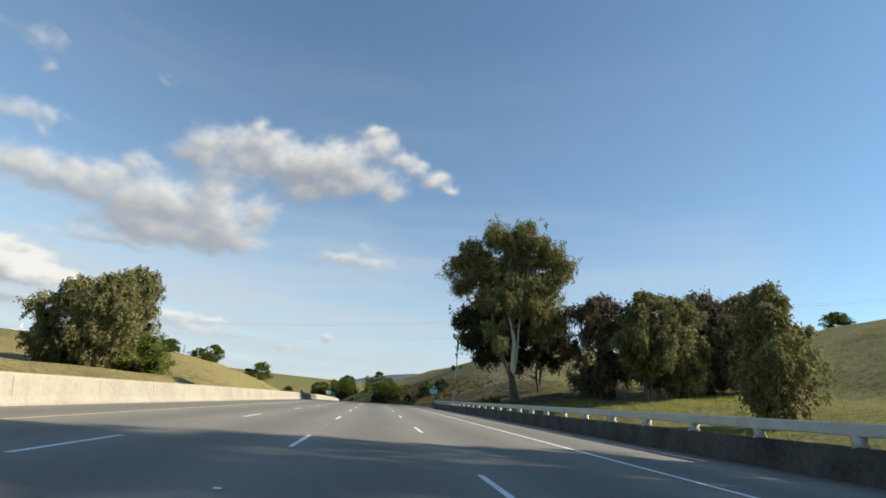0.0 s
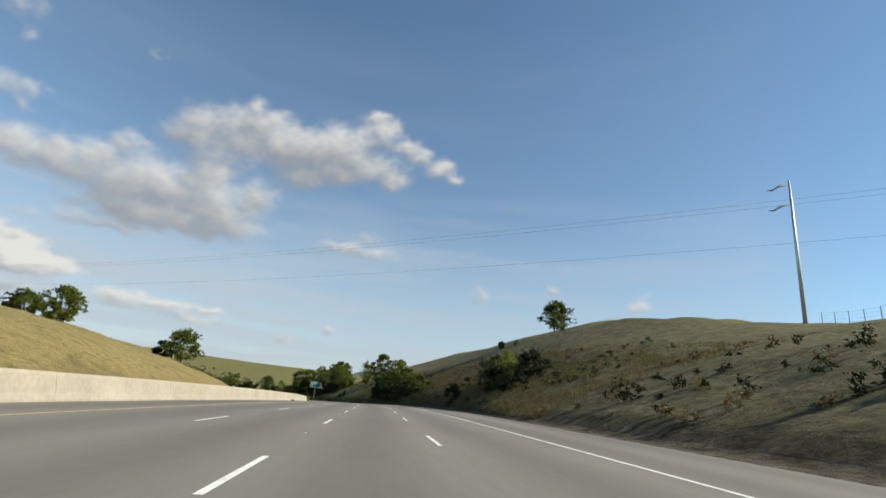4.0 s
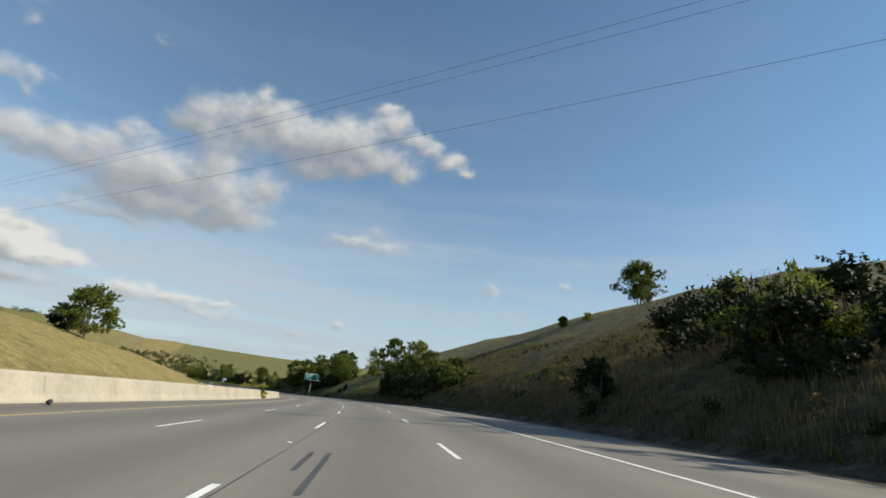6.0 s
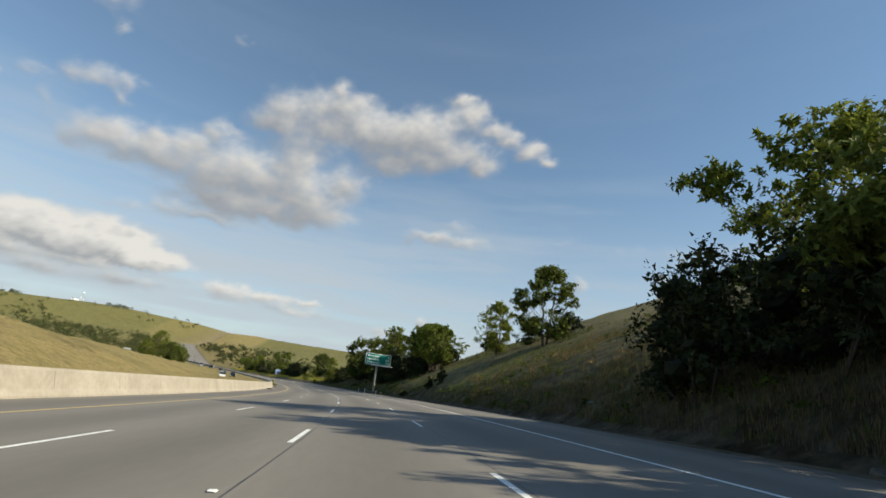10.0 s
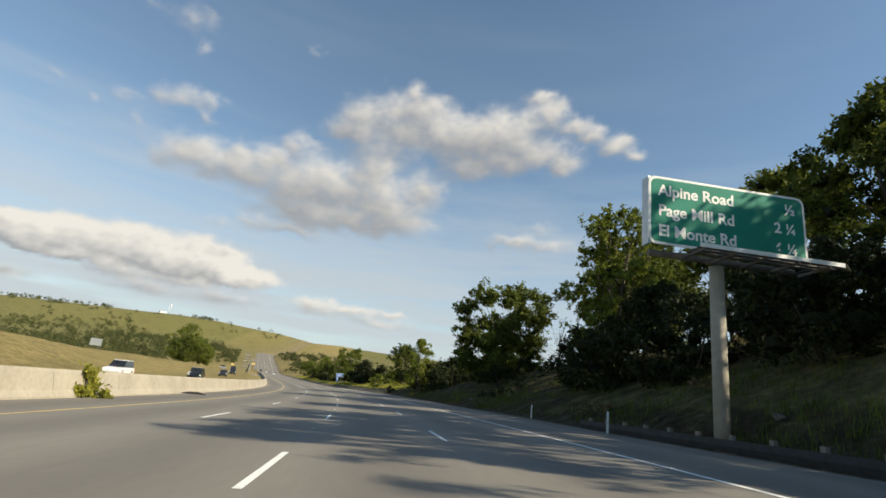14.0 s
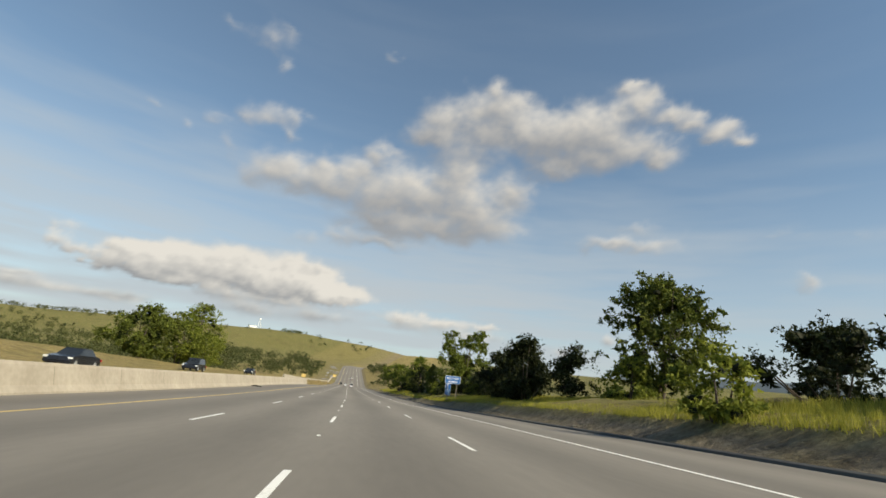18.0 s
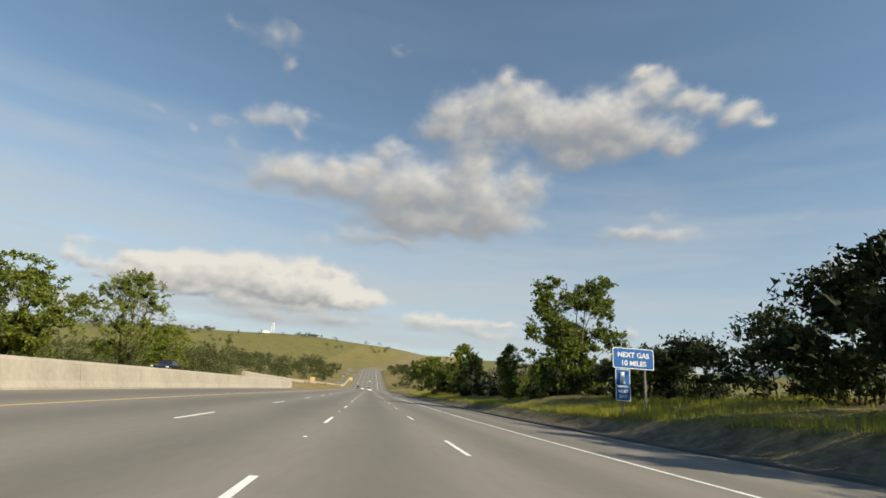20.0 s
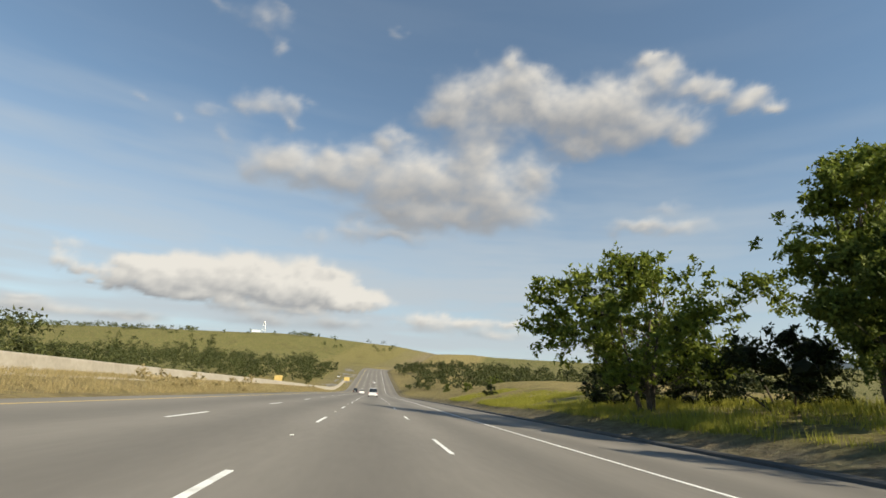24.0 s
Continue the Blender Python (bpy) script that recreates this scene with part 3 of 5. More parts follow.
def tree(name, seed, height, width, leafmat, barkmat, base=.2, count=6000, leaf=.2, trunks=1, label="", hang=0.0, tuft=.6, lumps=.5, top=.55, slim=.5, lobes=None, size=(.075, .15), number=1.0, reach=.82, fork=.14, core=0.0, lines=()):
    """A tree with its foot at the origin: trunk and limbs, and a crown of many leaves in lobes."""
    rnd = np.random.default_rng(seed)
    root = new(name)
    tagged(root, label, "tree")
    per = 30
    tufts, mids, deep, lobe = crown(rnd, max(int(count / per), 60), height, width, base, seed, lumps, top, lobes, size, number)
    bm = bmesh.new()
    stems = []
    for k in range(trunks):
        a = k * 2.4 + seed
        out = Vector((math.cos(a), math.sin(a), 0))
        foot = out * (0 if trunks == 1 else width * .03)
        tip = out * width * .14 * (trunks > 1) + Vector((0, 0, height * reach))
        mid = foot.lerp(tip, .45) + Vector((*rnd.uniform(-.045, .045, 2), 0)) * height
        r0 = max(height * .017, .05) * (1.2 if trunks == 1 else .85)
        if lines:
            r0 *= .55
            stems.append((Vector((-.5, 0, 9)), Vector((-1.2, .2, 14.5)), Vector((-2.2, 0, 28)), r0))
            continue
        tube(bm, [foot - Vector((0, 0, .5)), foot + Vector((0, 0, height * .03)), foot.lerp(mid, .5) + Vector((*rnd.uniform(-.012, .012, 2), 0)) * height, mid, tip], [r0 * 1.6, r0 * 1.05, r0 * .9, r0 * .65, r0 * .15], 9)
        stems.append((foot, mid, tip, r0))
    for i in range(0, len(tufts), max(len(tufts) // 120, 1)):
        p1, p0 = Vector(tufts[i]), Vector(mids[lobe[i]])
        if (p1 - p0).length < width * .3:
            tube(bm, [p0, p0.lerp(p1, .5) + Vector(rnd.uniform(-.1, .1, 3)), p1], [r0 * .11, r0 * .08, r0 * .03], 4)
    for i, q in enumerate(mids[::7] if lobes else mids):
        foot, mid, tip, r0 = stems[i % trunks]
        p1 = Vector(q)
        f = min(max((p1.z / height - .25) * 1.1, fork), .9)
        p0 = foot.lerp(mid, f / .5) if f < .5 else mid.lerp(tip, (f - .5) / .5)
        pm = p0.lerp(p1, .55) + Vector((*rnd.uniform(-.025, .025, 2), rnd.uniform(-.03, .02))) * height
        w = .16 + .16 * rnd.uniform() ** 2
        tube(bm, [p0, p0.lerp(pm, .5) + Vector((*rnd.uniform(-.01, .01, 2), 0)) * height, pm, p1], [r0 * w, r0 * w * .8, r0 * w * .55, r0 * .05], 5)
    if lines:
        part("branching", bm, M_GREYBARK, root)
        for kind, bark, q in lines:
            bm = bmesh.new()
            tube(bm, [q_[:3] for q_ in q], [q_[3] for q_ in q], 12)
            part(kind, bm, bark, root)
    else:
        part("trunk", bm, barkmat, root)
    if count:
        v, f = leaves(rnd, tufts, tuft * max(width * .045, .42), per, leaf * np.interp(deep, (0, .55, .8), (1.6, 1.35, 1)), hang, slim)
        part("crown", mesh_of("crown", v, f, leafmat), leafmat, root)
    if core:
        part("inner_foliage", cores(*CROWN_LOBES, core, seed), L_INNER_SHADE, root, "solid mass painted dark as the foliage's inner shade")
    return root


def bush(name, seed, height, width, leafmat, count=3000, leaf=.12, label=""):
    """A shrub or thicket that is leafy down to the ground."""
    rnd = np.random.default_rng(seed)
    root = new(name)
    tagged(root, label, "shrub")
    tufts, mids, deep, lobe = crown(rnd, max(count // 36, 24), height, width, .02, seed, .6, .45, None, (.1, .2), 1.2)
    for k, q in enumerate(tufts[:5]):
        bm = bmesh.new()
        tube(bm, [(q[0] * .3, q[1] * .3, -.3), (q[0] * .7, q[1] * .7, q[2] * .55), tuple(q)], [.07, .05, .015], 5)
        part("stem", bm, M_BARK, root)
    v, f = leaves(rnd, tufts, max(min(height, width) * .08, .18), 36, leaf * np.interp(deep, (0, .55, .8), (1.7, 1.4, .9)))
    part("foliage", mesh_of("foliage", v, f, leafmat), leafmat, root)
    part("inner_foliage", cores(*CROWN_LOBES, .7, seed), L_INNER_SHADE, root, "solid mass painted dark as the foliage's inner shade")
    return root


def plant(ob, s, l, turn=0.0, sink=.15):
    ob.matrix_basis = road_pose(s, l, ground_h(s, l) - sink, turn)
    return ob


LEANING = [(-2.9, 0, 13.2, 1.7), (.6, 1, 12.6, 1.9), (3.8, 0, 13.9, 1.8), (5, 1, 11.6, 1.5), (2.3, -1, 11.2, 1.6), (-3.7, -1, 11, 1.7), (-1.5, 1, 10.5, 1.7), (-4.9, 0, 7.8, 1.3), (-5, 1, 5.4, .8), (-1.2, 0, 8.3, 2.1), (1.2, 1, 7.4, 2.1), (-.6, -1, 5.7, 2.3),
           (1.8, -1, 5.1, 1.9), (3.9, 1, 8.8, 1.3), (5.7, 0, 7.9, 1.6), (6.9, 1, 6.4, 1.2), (-2.3, 1, 3.7, 2), (0, -1, 2.9, 2.4), (2.9, 0, 2.3, 2), (-2.9, -1, 1.3, 1.2)]
SPREADING = [(-6.3, 1.1, 10.6, 2.3), (-4.3, -2.3, 13.4, 2.2), (-5.7, 2.3, 7.1, 2.4), (-1.9, 2.3, 14, 1.7), (0.5, -2.3, 13.6, 2.3), (3.4, 1.1, 14.9, 2.3), (5.8, -1.1, 13.5, 2.3), (7.3, 2.3, 11, 1.8), (4.3, -3.4, 10.4, 2.6), (1.5, 4.6, 10, 2.3), (-2.4, -4.6, 6.1, 2.8), (0.5, 5.1, 6.3, 2.4),
             (3.9, -2.3, 6.7, 2.6), (6.3, 2.3, 4.7, 2.4), (-3.9, 3.4, 3.5, 2.6), (-0.5, -3.4, 3, 2.6), (3.4, 3.4, 3.3, 2.3), (-2.8, 4.6, 8.7, 2.3), (0, -5.7, 10.2, 2.2), (-2, 0, 5, 2.6), (2, 0, 5, 2.6), (0, 0, 2, 2.6), (-4.5, 0, 2, 2.2), (5, -1, 2, 2), (1, 1, 8.4, 2.4)]
GIANT = [(-1, 0, 32.4, 3.6), (-4.5, 1, 31, 3.4), (2.6, -1, 31.2, 3.4), (5.4, 0, 28.8, 3), (8.6, 1, 26.6, 2.4), (-1.5, 2, 28, 3.6), (-5.5, 2, 27.6, 3), (2.5, 2, 26.4, 3), (6, 0, 24.4, 2.6), (-11.6, 5, 25.8, 2.2), (-9.4, 5, 26.2, 2.8), (-8.6, 3, 29, 2.2), (-9.6, 5, 22.6, 2.6), (-7, 4, 23.2, 3),
         (-3, 1, 23.6, 3.6), (.6, -1, 21.8, 3.2), (4.4, 0, 20.6, 3.4), (7, 1, 18.4, 3), (-5.6, 2, 19.6, 3.2), (-2, -1, 18.4, 3), (2.2, -2, 17, 2.6), (6, 2, 14.6, 2.6), (-4.4, -1, 13.4, 1.8), (-3, -2, 10, 1.6)]
SHADOWY = [(-17, -6, 12.5, 2.2), (-15, -5, 14, 2.6), (-14.5, -6, 10, 2.6), (-16.5, -6, 8.6, 2), (-11, -4, 15, 3), (-11, -4, 11, 3), (-12.5, -5, 7, 2.4), (-7, -2, 16, 3.2), (-6.5, 1, 12, 3.2), (-8, -2, 8, 2.6), (-3, 0, 16.5, 3.4), (-3, 1, 12, 3.2), (-3.5, 0, 8, 2.4), (1, -1, 15.5, 3.2), (1.5, 0, 11.5, 3), (1, 1, 8, 2.4), (4.5, 0, 13.5, 2.6), (5, 0, 10, 2.4), (-13.5, -5, 5.4, 1.6), (-5, 0, 5.4, 1.6), (4, 0, 6.8, 1.8)]
GIANT = [(x * 1.1, y, z * 1.04, r * 1.04) for x, y, z, r in GIANT]
GIANT_STEMS = (("trunk", M_BARK, ((.4, 0, -.6, 1.15), (.2, 0, .6, .86), (-.2, 0, 2.2, .72), (-.6, 0, 4.2, .64), (-.66, 0, 5.6, .46), (-.66, 0, 6.8, .2))),
               ("pale_stem", M_PALEBARK, ((-.5, 0, 2.4, .3), (-.6, 0, 4.6, .5), (-.55, 0, 6.4, .5), (-.5, 0, 8.6, .46), (-.55, 0, 11.5, .36), (-1.2, .2, 14.5, .24), (-2.2, .3, 17.5, .18), (-3, .5, 20.5, .14), (-2.6, .5, 25, .09), (-1.5, 0, 30, .04))),
               ("pale_stem", M_PALEBARK, ((-.2, .3, 5.6, .18), (.15, .45, 8, .22), (.3, .45, 11, .2), (.4, .4, 15, .16), (1, 0, 21, .12), (2, 0, 28, .05))),
               ("grey_stem", M_GREYBARK, ((-.8, -.1, 4.3, .36), (-2, -.3, 6.8, .29), (-3, -.3, 9, .25), (-4, 0, 12.8, .19), (-5.4, .5, 17.3, .12), (-7, 2, 22, .06))),
               ("grey_stem", M_GREYBARK, ((-1.9, -.3, 6.4, .17), (-3.5, -.7, 8.3, .13), (-4.4, -.8, 9.4, .1), (-5.2, -.8, 11.4, .05))))
KINDS = {
    "giant": (dict(core=0.4, leafmat=L_EUC, barkmat=M_PALEBARK, base=.2, count=125000, leaf=.23, hang=.6, trunks=1, slim=.36, tuft=.6, lobes=GIANT, reach=.72, fork=.3, lines=GIANT_STEMS), "tall eucalyptus with pale peeling trunk and hanging leaves"),
    "shadowy": (dict(core=0.62, leafmat=L_SHADY, barkmat=M_BARK, base=.2, count=80000, leaf=.27, hang=.5, trunks=2, slim=.4, tuft=.75, lobes=SHADOWY, reach=.6, fork=.24), "eucalyptus coloured dark for shade, with drooping branches behind a taller pale one"),
    "euc2": (dict(core=0.5, leafmat=L_EUC, barkmat=M_BARK, base=.1, count=34000, leaf=.29, hang=.6, slim=.36, lumps=.7, top=.6, tuft=.75, number=1.2), "grey-green eucalyptus with a dense hanging crown"),
    "stilted": (dict(core=0.5, leafmat=L_EUC, barkmat=M_BARK, base=.28, count=34000, leaf=.29, hang=.6, slim=.36, trunks=2, lumps=.7, top=.6, tuft=.75, number=1.2), "grey-green eucalyptus with bare lower stems"),
    "brown": (dict(core=0.62, leafmat=L_BROWN, barkmat=M_BARK, base=.1, count=34000, leaf=.29, hang=.6, slim=.36, lumps=.6, tuft=.75, number=1.2), "brownish eucalyptus with dry hanging leaves"),
    "dark": (dict(core=0.72, leafmat=L_DARK, barkmat=M_BARK, base=.02, count=20000, leaf=.2, number=1.3), "dense dark green tree leafy to the ground"),
    "oak": (dict(core=0.56, leafmat=L_OAK, barkmat=M_BARK, base=.14, count=30000, leaf=.17, trunks=2, lumps=.7), "broad green oak with a full rounded crown"),
    "light": (dict(core=0.3, leafmat=L_LIGHT, barkmat=M_BARK, base=.1, count=26000, leaf=.16, trunks=3, lumps=.8, top=.65, number=1.1), "tree with fresh yellow-green spring leaves"),
    "open": (dict(core=0.2, leafmat=L_CREST, barkmat=M_BARK, base=.24, count=22000, leaf=.17, trunks=3, lumps=.8, top=.7, size=(.07, .14), number=1.15), "many-stemmed oak with an open leafy crown"),
    "leaning": (dict(core=0.42, leafmat=L_CREST, barkmat=M_BARK, base=.1, count=30000, leaf=.17, trunks=3, lobes=LEANING, reach=.75), "old oak with a dense ivied stem and an open leaning crown"),
    "spreading": (dict(core=0.5, leafmat=L_OAK, barkmat=M_BARK, base=.1, count=66000, leaf=.19, trunks=3, lobes=SPREADING, reach=.7), "large round oak with several stems and gaps in its crown"),
    "airy": (dict(leafmat=L_LIGHT, barkmat=M_BARK, base=.16, count=7500, leaf=.14, lumps=1.0, trunks=2, tuft=.6, size=(.06, .13)), "slender sparse tree with light green leaves"),
    "bare": (dict(leafmat=L_LIGHT, barkmat=M_BARK, base=.2, count=0, number=2.6, lumps=.7), "small leafless tree with bare crooked branches"),
}


def grove(rows, seed):
    for i, (s, l, h, w, kind) in enumerate(rows):
        kw, label = KINDS[kind]
        kw = dict(kw)
        kw["count"] = int(kw["count"] * min(1.0, .3 + h * w / 220) * (.74 if kw.get("core") else 1)) if kind != "bare" else 0
        fine = float(np.clip(w / 10, .6, 1))
        kw["leaf"] = kw.get("leaf", .2) * (1.1 if kw.get("core") else 1) * fine
        kw["count"] = int(kw["count"] / fine ** 1.6)
        plant(tree("tree", seed + i, h, w, label=label, **kw), s, l)


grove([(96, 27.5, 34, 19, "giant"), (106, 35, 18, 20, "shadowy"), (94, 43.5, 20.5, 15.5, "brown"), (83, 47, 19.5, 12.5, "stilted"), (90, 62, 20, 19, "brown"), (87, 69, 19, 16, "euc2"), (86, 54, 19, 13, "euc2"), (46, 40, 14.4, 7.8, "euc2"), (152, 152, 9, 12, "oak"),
       (5, 40, 30, 15, "euc2"), (-7, 37, 31, 16, "euc2"), (-20, 38, 30, 16, "euc2"), (-34, 40, 28, 16, "euc2")], 10)
grove([(321, 20.8, 9, 12, "oak"), (330, 24.8, 11.5, 12, "light"), (316, 24.8, 7.5, 8, "oak"), (279, 20.5, 5.6, 8, "oak"), (308, 81.8, 13, 14.6, "oak"), (313, 61, 3.6, 2.2, "light")], 40)
grove([(393, 35, 15, 12, "oak"), (408, 32, 11.5, 7, "light"), (438, 41.3, 13, 8, "airy"), (433, 26.5, 12, 12, "open"), (441, 27.5, 13, 11, "open"), (452, 29.5, 13.8, 12, "oak"),
       # oaks from 482 to 506 are added, mostly unseen, to shade slope and road
       (477, 26, 18.5, 11, "light"), (466, 35, 15, 12, "oak"), (475, 37.5, 15, 10, "oak"), (494, 42, 17, 10, "oak"), (486, 31, 15, 7, "oak"), (490, 38, 17, 9, "oak"), (482, 27.5, 14, 7, "oak"), (500, 48, 19, 11, "oak"), (506, 55, 19, 12, "oak"), (469, 24.8, 8, 8, "dark"), (511, 26, 17.6, 15, "spreading"), (496, 28.8, 7.4, 7.5, "bare")], 60)
grove([(533, 36.8, 8, 6, "airy"), (535, 18.6, 10.8, 6.2, "light"), (541, 36, 9, 7, "oak"), (599, 31.5, 13.8, 13.5, "oak"), (566, 32.5, 5.5, 3, "oak"), (670, 25.6, 15.6, 14, "leaning"), (674, 27, 10, 8, "oak")], 90)
grove([(679.5, 20.6, 8, 3.6, "oak"), (713, 22, 8.3, 9, "dark"), (743, 23, 8, 7, "oak"), (759, 20, 11, 14.5, "open"), (746, 26, 12, 8, "airy"),
       (731, 25, 10, 6.5, "oak"), (720, 23, 8, 7, "light"), (747, 25.8, 13.5, 8.5, "open"), (772, 30, 7, 8, "airy")], 110)
grove([(667, -36, 11, 13, "light"), (661, -41, 11, 14, "oak"), (717, -46, 19.5, 16.5, "light"), (759, -54, 13, 14, "light"), (104, -50, 19, 13, "euc2"), (118, -53, 24, 15, "euc2"), (111, -60, 19, 15, "euc2"), (126, -58, 20, 12, "euc2"), (110, -90, 15, 20, "oak"), (96, -84, 13, 18, "oak"),
       (174, -64, 4.5, 9, "oak"), (262, -71, 9.5, 11, "oak"), (254, -76, 6, 9, "oak"), (307, -51, 11.5, 11, "oak"), (316, -58, 6, 8, "dark")], 140)


def thicket(rows, seed, leafmat, label):
    for i, (s, l, h, w) in enumerate(rows):
        plant(bush("shrub", seed + i, h, w, leafmat, int(1200 + 85 * h * w), .1 + .012 * h, label), s, l, seed * 37 + i * 61)


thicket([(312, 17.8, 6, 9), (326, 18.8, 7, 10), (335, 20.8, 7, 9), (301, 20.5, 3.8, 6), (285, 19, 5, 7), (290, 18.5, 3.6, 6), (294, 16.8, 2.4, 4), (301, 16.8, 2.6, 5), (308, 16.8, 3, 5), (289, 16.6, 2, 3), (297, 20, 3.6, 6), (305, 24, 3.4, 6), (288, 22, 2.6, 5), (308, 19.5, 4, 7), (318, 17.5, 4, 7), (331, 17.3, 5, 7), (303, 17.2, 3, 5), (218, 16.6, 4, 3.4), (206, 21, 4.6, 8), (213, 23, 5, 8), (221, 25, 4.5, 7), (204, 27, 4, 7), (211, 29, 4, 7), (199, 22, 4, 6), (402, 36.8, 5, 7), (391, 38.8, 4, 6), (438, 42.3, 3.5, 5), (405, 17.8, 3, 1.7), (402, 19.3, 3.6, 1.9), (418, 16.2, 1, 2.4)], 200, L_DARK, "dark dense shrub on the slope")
thicket([(440, 24, 4.5, 8), (446, 27, 5, 8), (456, 28, 6, 9), (447, 32, 6, 9), (436, 31, 5, 8), (462, 30, 6, 9), (452, 23.8, 6, 10), (462, 22.8, 6, 9), (472, 22.8, 6, 9), (479, 23, 6, 8), (512, 24.5, 3.2, 6), (507, 27, 3.6, 7), (504, 24, 3, 6), (542, 20.8, 5, 6), (537, 20.8, 5.5, 7.5), (531, 20.8, 5.5, 7.5), (526, 22, 4.6, 7), (540, 24.5, 5.5, 8), (533, 25.5, 6, 9), (537, 30, 6, 8), (544, 27, 5.5, 7)], 220, L_DARK, "undergrowth beneath the oaks with shade in its near-black leaves")
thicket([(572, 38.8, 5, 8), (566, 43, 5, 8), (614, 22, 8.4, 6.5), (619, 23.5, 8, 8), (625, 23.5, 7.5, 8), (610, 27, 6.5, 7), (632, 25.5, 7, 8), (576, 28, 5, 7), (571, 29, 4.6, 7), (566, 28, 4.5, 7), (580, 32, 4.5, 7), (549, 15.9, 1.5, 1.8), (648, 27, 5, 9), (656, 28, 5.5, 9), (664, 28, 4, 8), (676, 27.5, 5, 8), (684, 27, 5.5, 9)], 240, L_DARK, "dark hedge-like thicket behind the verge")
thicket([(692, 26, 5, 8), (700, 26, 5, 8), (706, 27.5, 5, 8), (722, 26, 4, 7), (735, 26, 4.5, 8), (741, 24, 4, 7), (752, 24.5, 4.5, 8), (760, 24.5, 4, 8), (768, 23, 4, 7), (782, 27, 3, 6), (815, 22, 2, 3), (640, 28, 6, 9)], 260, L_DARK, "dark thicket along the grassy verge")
thicket([(209, 24, 5, 6), (217, 26, 5, 5), (290, 22.8, 5, 6), (606, 32, 5, 8), (599, 27.8, 4.5, 7), (572, 17.6, 3.6, 4.4), (560, 27, 4, 6), (671, 23, 5.5, 8), (304, 63, 2.6, 4), (425, 38.8, 3, 4)], 280, L_LIGHT, "olive green shrub with open branches")
thicket([(112, -47, 8, 14), (122, -49, 8, 13), (652, 25.5, 4, 7), (75, 22, 2, 5), (98, 24, 1.8, 4), (850, 24, 2.4, 3), (905, 27, 2.6, 4), (880, 38, 3, 6)], 300, L_OAK, "grey-green shrub with a loose outline")
thicket([(688, 24.5, 4.4, 7), (697, 25, 5, 8), (706, 25.5, 5, 7)], 320, L_BLOSSOM, "shrub covered in pale blossom above dark branches")
# stands in for the shaded lower part of the blossoming shrubs
thicket([(687, 23.2, 2.6, 6), (696, 23, 2.8, 6), (705, 23, 3, 6), (668, 23, 4, 7)], 330, L_DARK, "low near-black thicket for the shaded foot of the blossoming shrubs")
for s in (263.2, 456):
    ob = bush("shrub", int(s), 1.3, 1.5, L_GRASS, 900, .1, "yellow-green weed growing in the barrier gap")
    ob.matrix_basis = road_pose(s, -10.9, 0)


# ---- far woods ----
def woods(name, seed, spots, leafmat, label):
    rnd = np.random.default_rng(seed)
    vs, fs, n = [], [], 0
    for s, l, h, w in spots:
        p = np.array((*wide(s, l), float(road_z(s, l)) + ground_h(s, l)))
        lobes = p + envelope(rnd, 7, h * .9, w * .8, .1, s, .5, .5)
        t = lobes[rnd.integers(0, 7, 22)] + rnd.normal(size=(22, 3)) * np.array((w, w, h)) * .1
        t[:, 2] = np.maximum(t[:, 2], p[2])
        v, f = leaves(rnd, t, w * .075, 14, .46)
        vs.append(v)
        fs += (np.array(f) + n).tolist()
        n += len(v)
    ob = part(name, mesh_of(name, np.concatenate(vs), fs, leafmat), leafmat)
    tagged(ob, label, "woods", kind="stuff")


rnd = np.random.default_rng(5)
spots = []
for i in range(420):  # valley on the left
    s, l = rnd.uniform(640, 1330), -rnd.gamma(3, 60) - 42
    if s > 1200 and rnd.uniform() < .6 or noise.noise((s * .014, l * .022, 2.0)) < -.08 or l > -.35 * (950 - s):
        continue
    spots.append((s, l, rnd.uniform(7, 12), rnd.uniform(9, 16)))
for i in range(340):  # a denser belt at the hill's foot
    s, l = rnd.uniform(820, 1300), -rnd.uniform(60, 210)
    if noise.noise((s * .02, l * .03, 9.0)) > -.1:
        spots.append((s, l, rnd.uniform(7, 14), rnd.uniform(9, 16)))
for i in range(50):
    spots.append((rnd.uniform(1000, 1250), -rnd.uniform(38, 75), rnd.uniform(8, 13), rnd.uniform(9, 14)))
woods("far_woods", 1, spots, L_FAR, "wooded valley with many green oaks")
spots = [(rnd.uniform(820, 1300), 19 + rnd.gamma(2, 26), rnd.uniform(5, 9), rnd.uniform(8, 13)) for i in range(250)]
spots = [q for q in spots if q[0] > 985 or q[1] > 62 or (q[1] > 40 and q[0] > 900)]
spots += [(rnd.uniform(1000, 1240), rnd.uniform(-36, -33), 8, 10) for i in range(12)]
woods("far_woods", 2, spots, L_FAR, "green trees lining the far roadside")
spots = []
for i in range(5200):  # trees on the ridge: a clump on the crest, more towards its end
    s, l = rnd.uniform(1100, 1900), rnd.uniform(-950, 60)
    b_, r_ = around(*wide(s, l))
    if (960 < r_ < 1010 and -41.5 < b_ < -38.5) or (930 < r_ < 1020 and -72 < b_ < -50 and rnd.uniform() < .75) or (860 < r_ < 960 and -72 < b_ < -28 and rnd.uniform() < .1) or (520 < r_ < 880 and -74 < b_ < -46 and noise.noise((s * .011, l * .016, 4.0)) > .02 and rnd.uniform() < .6):
        spots.append((s, l, rnd.uniform(5, 9), rnd.uniform(8, 14)))
woods("far_woods", 3, spots, L_FAR, "dark scattered trees on the green ridge")
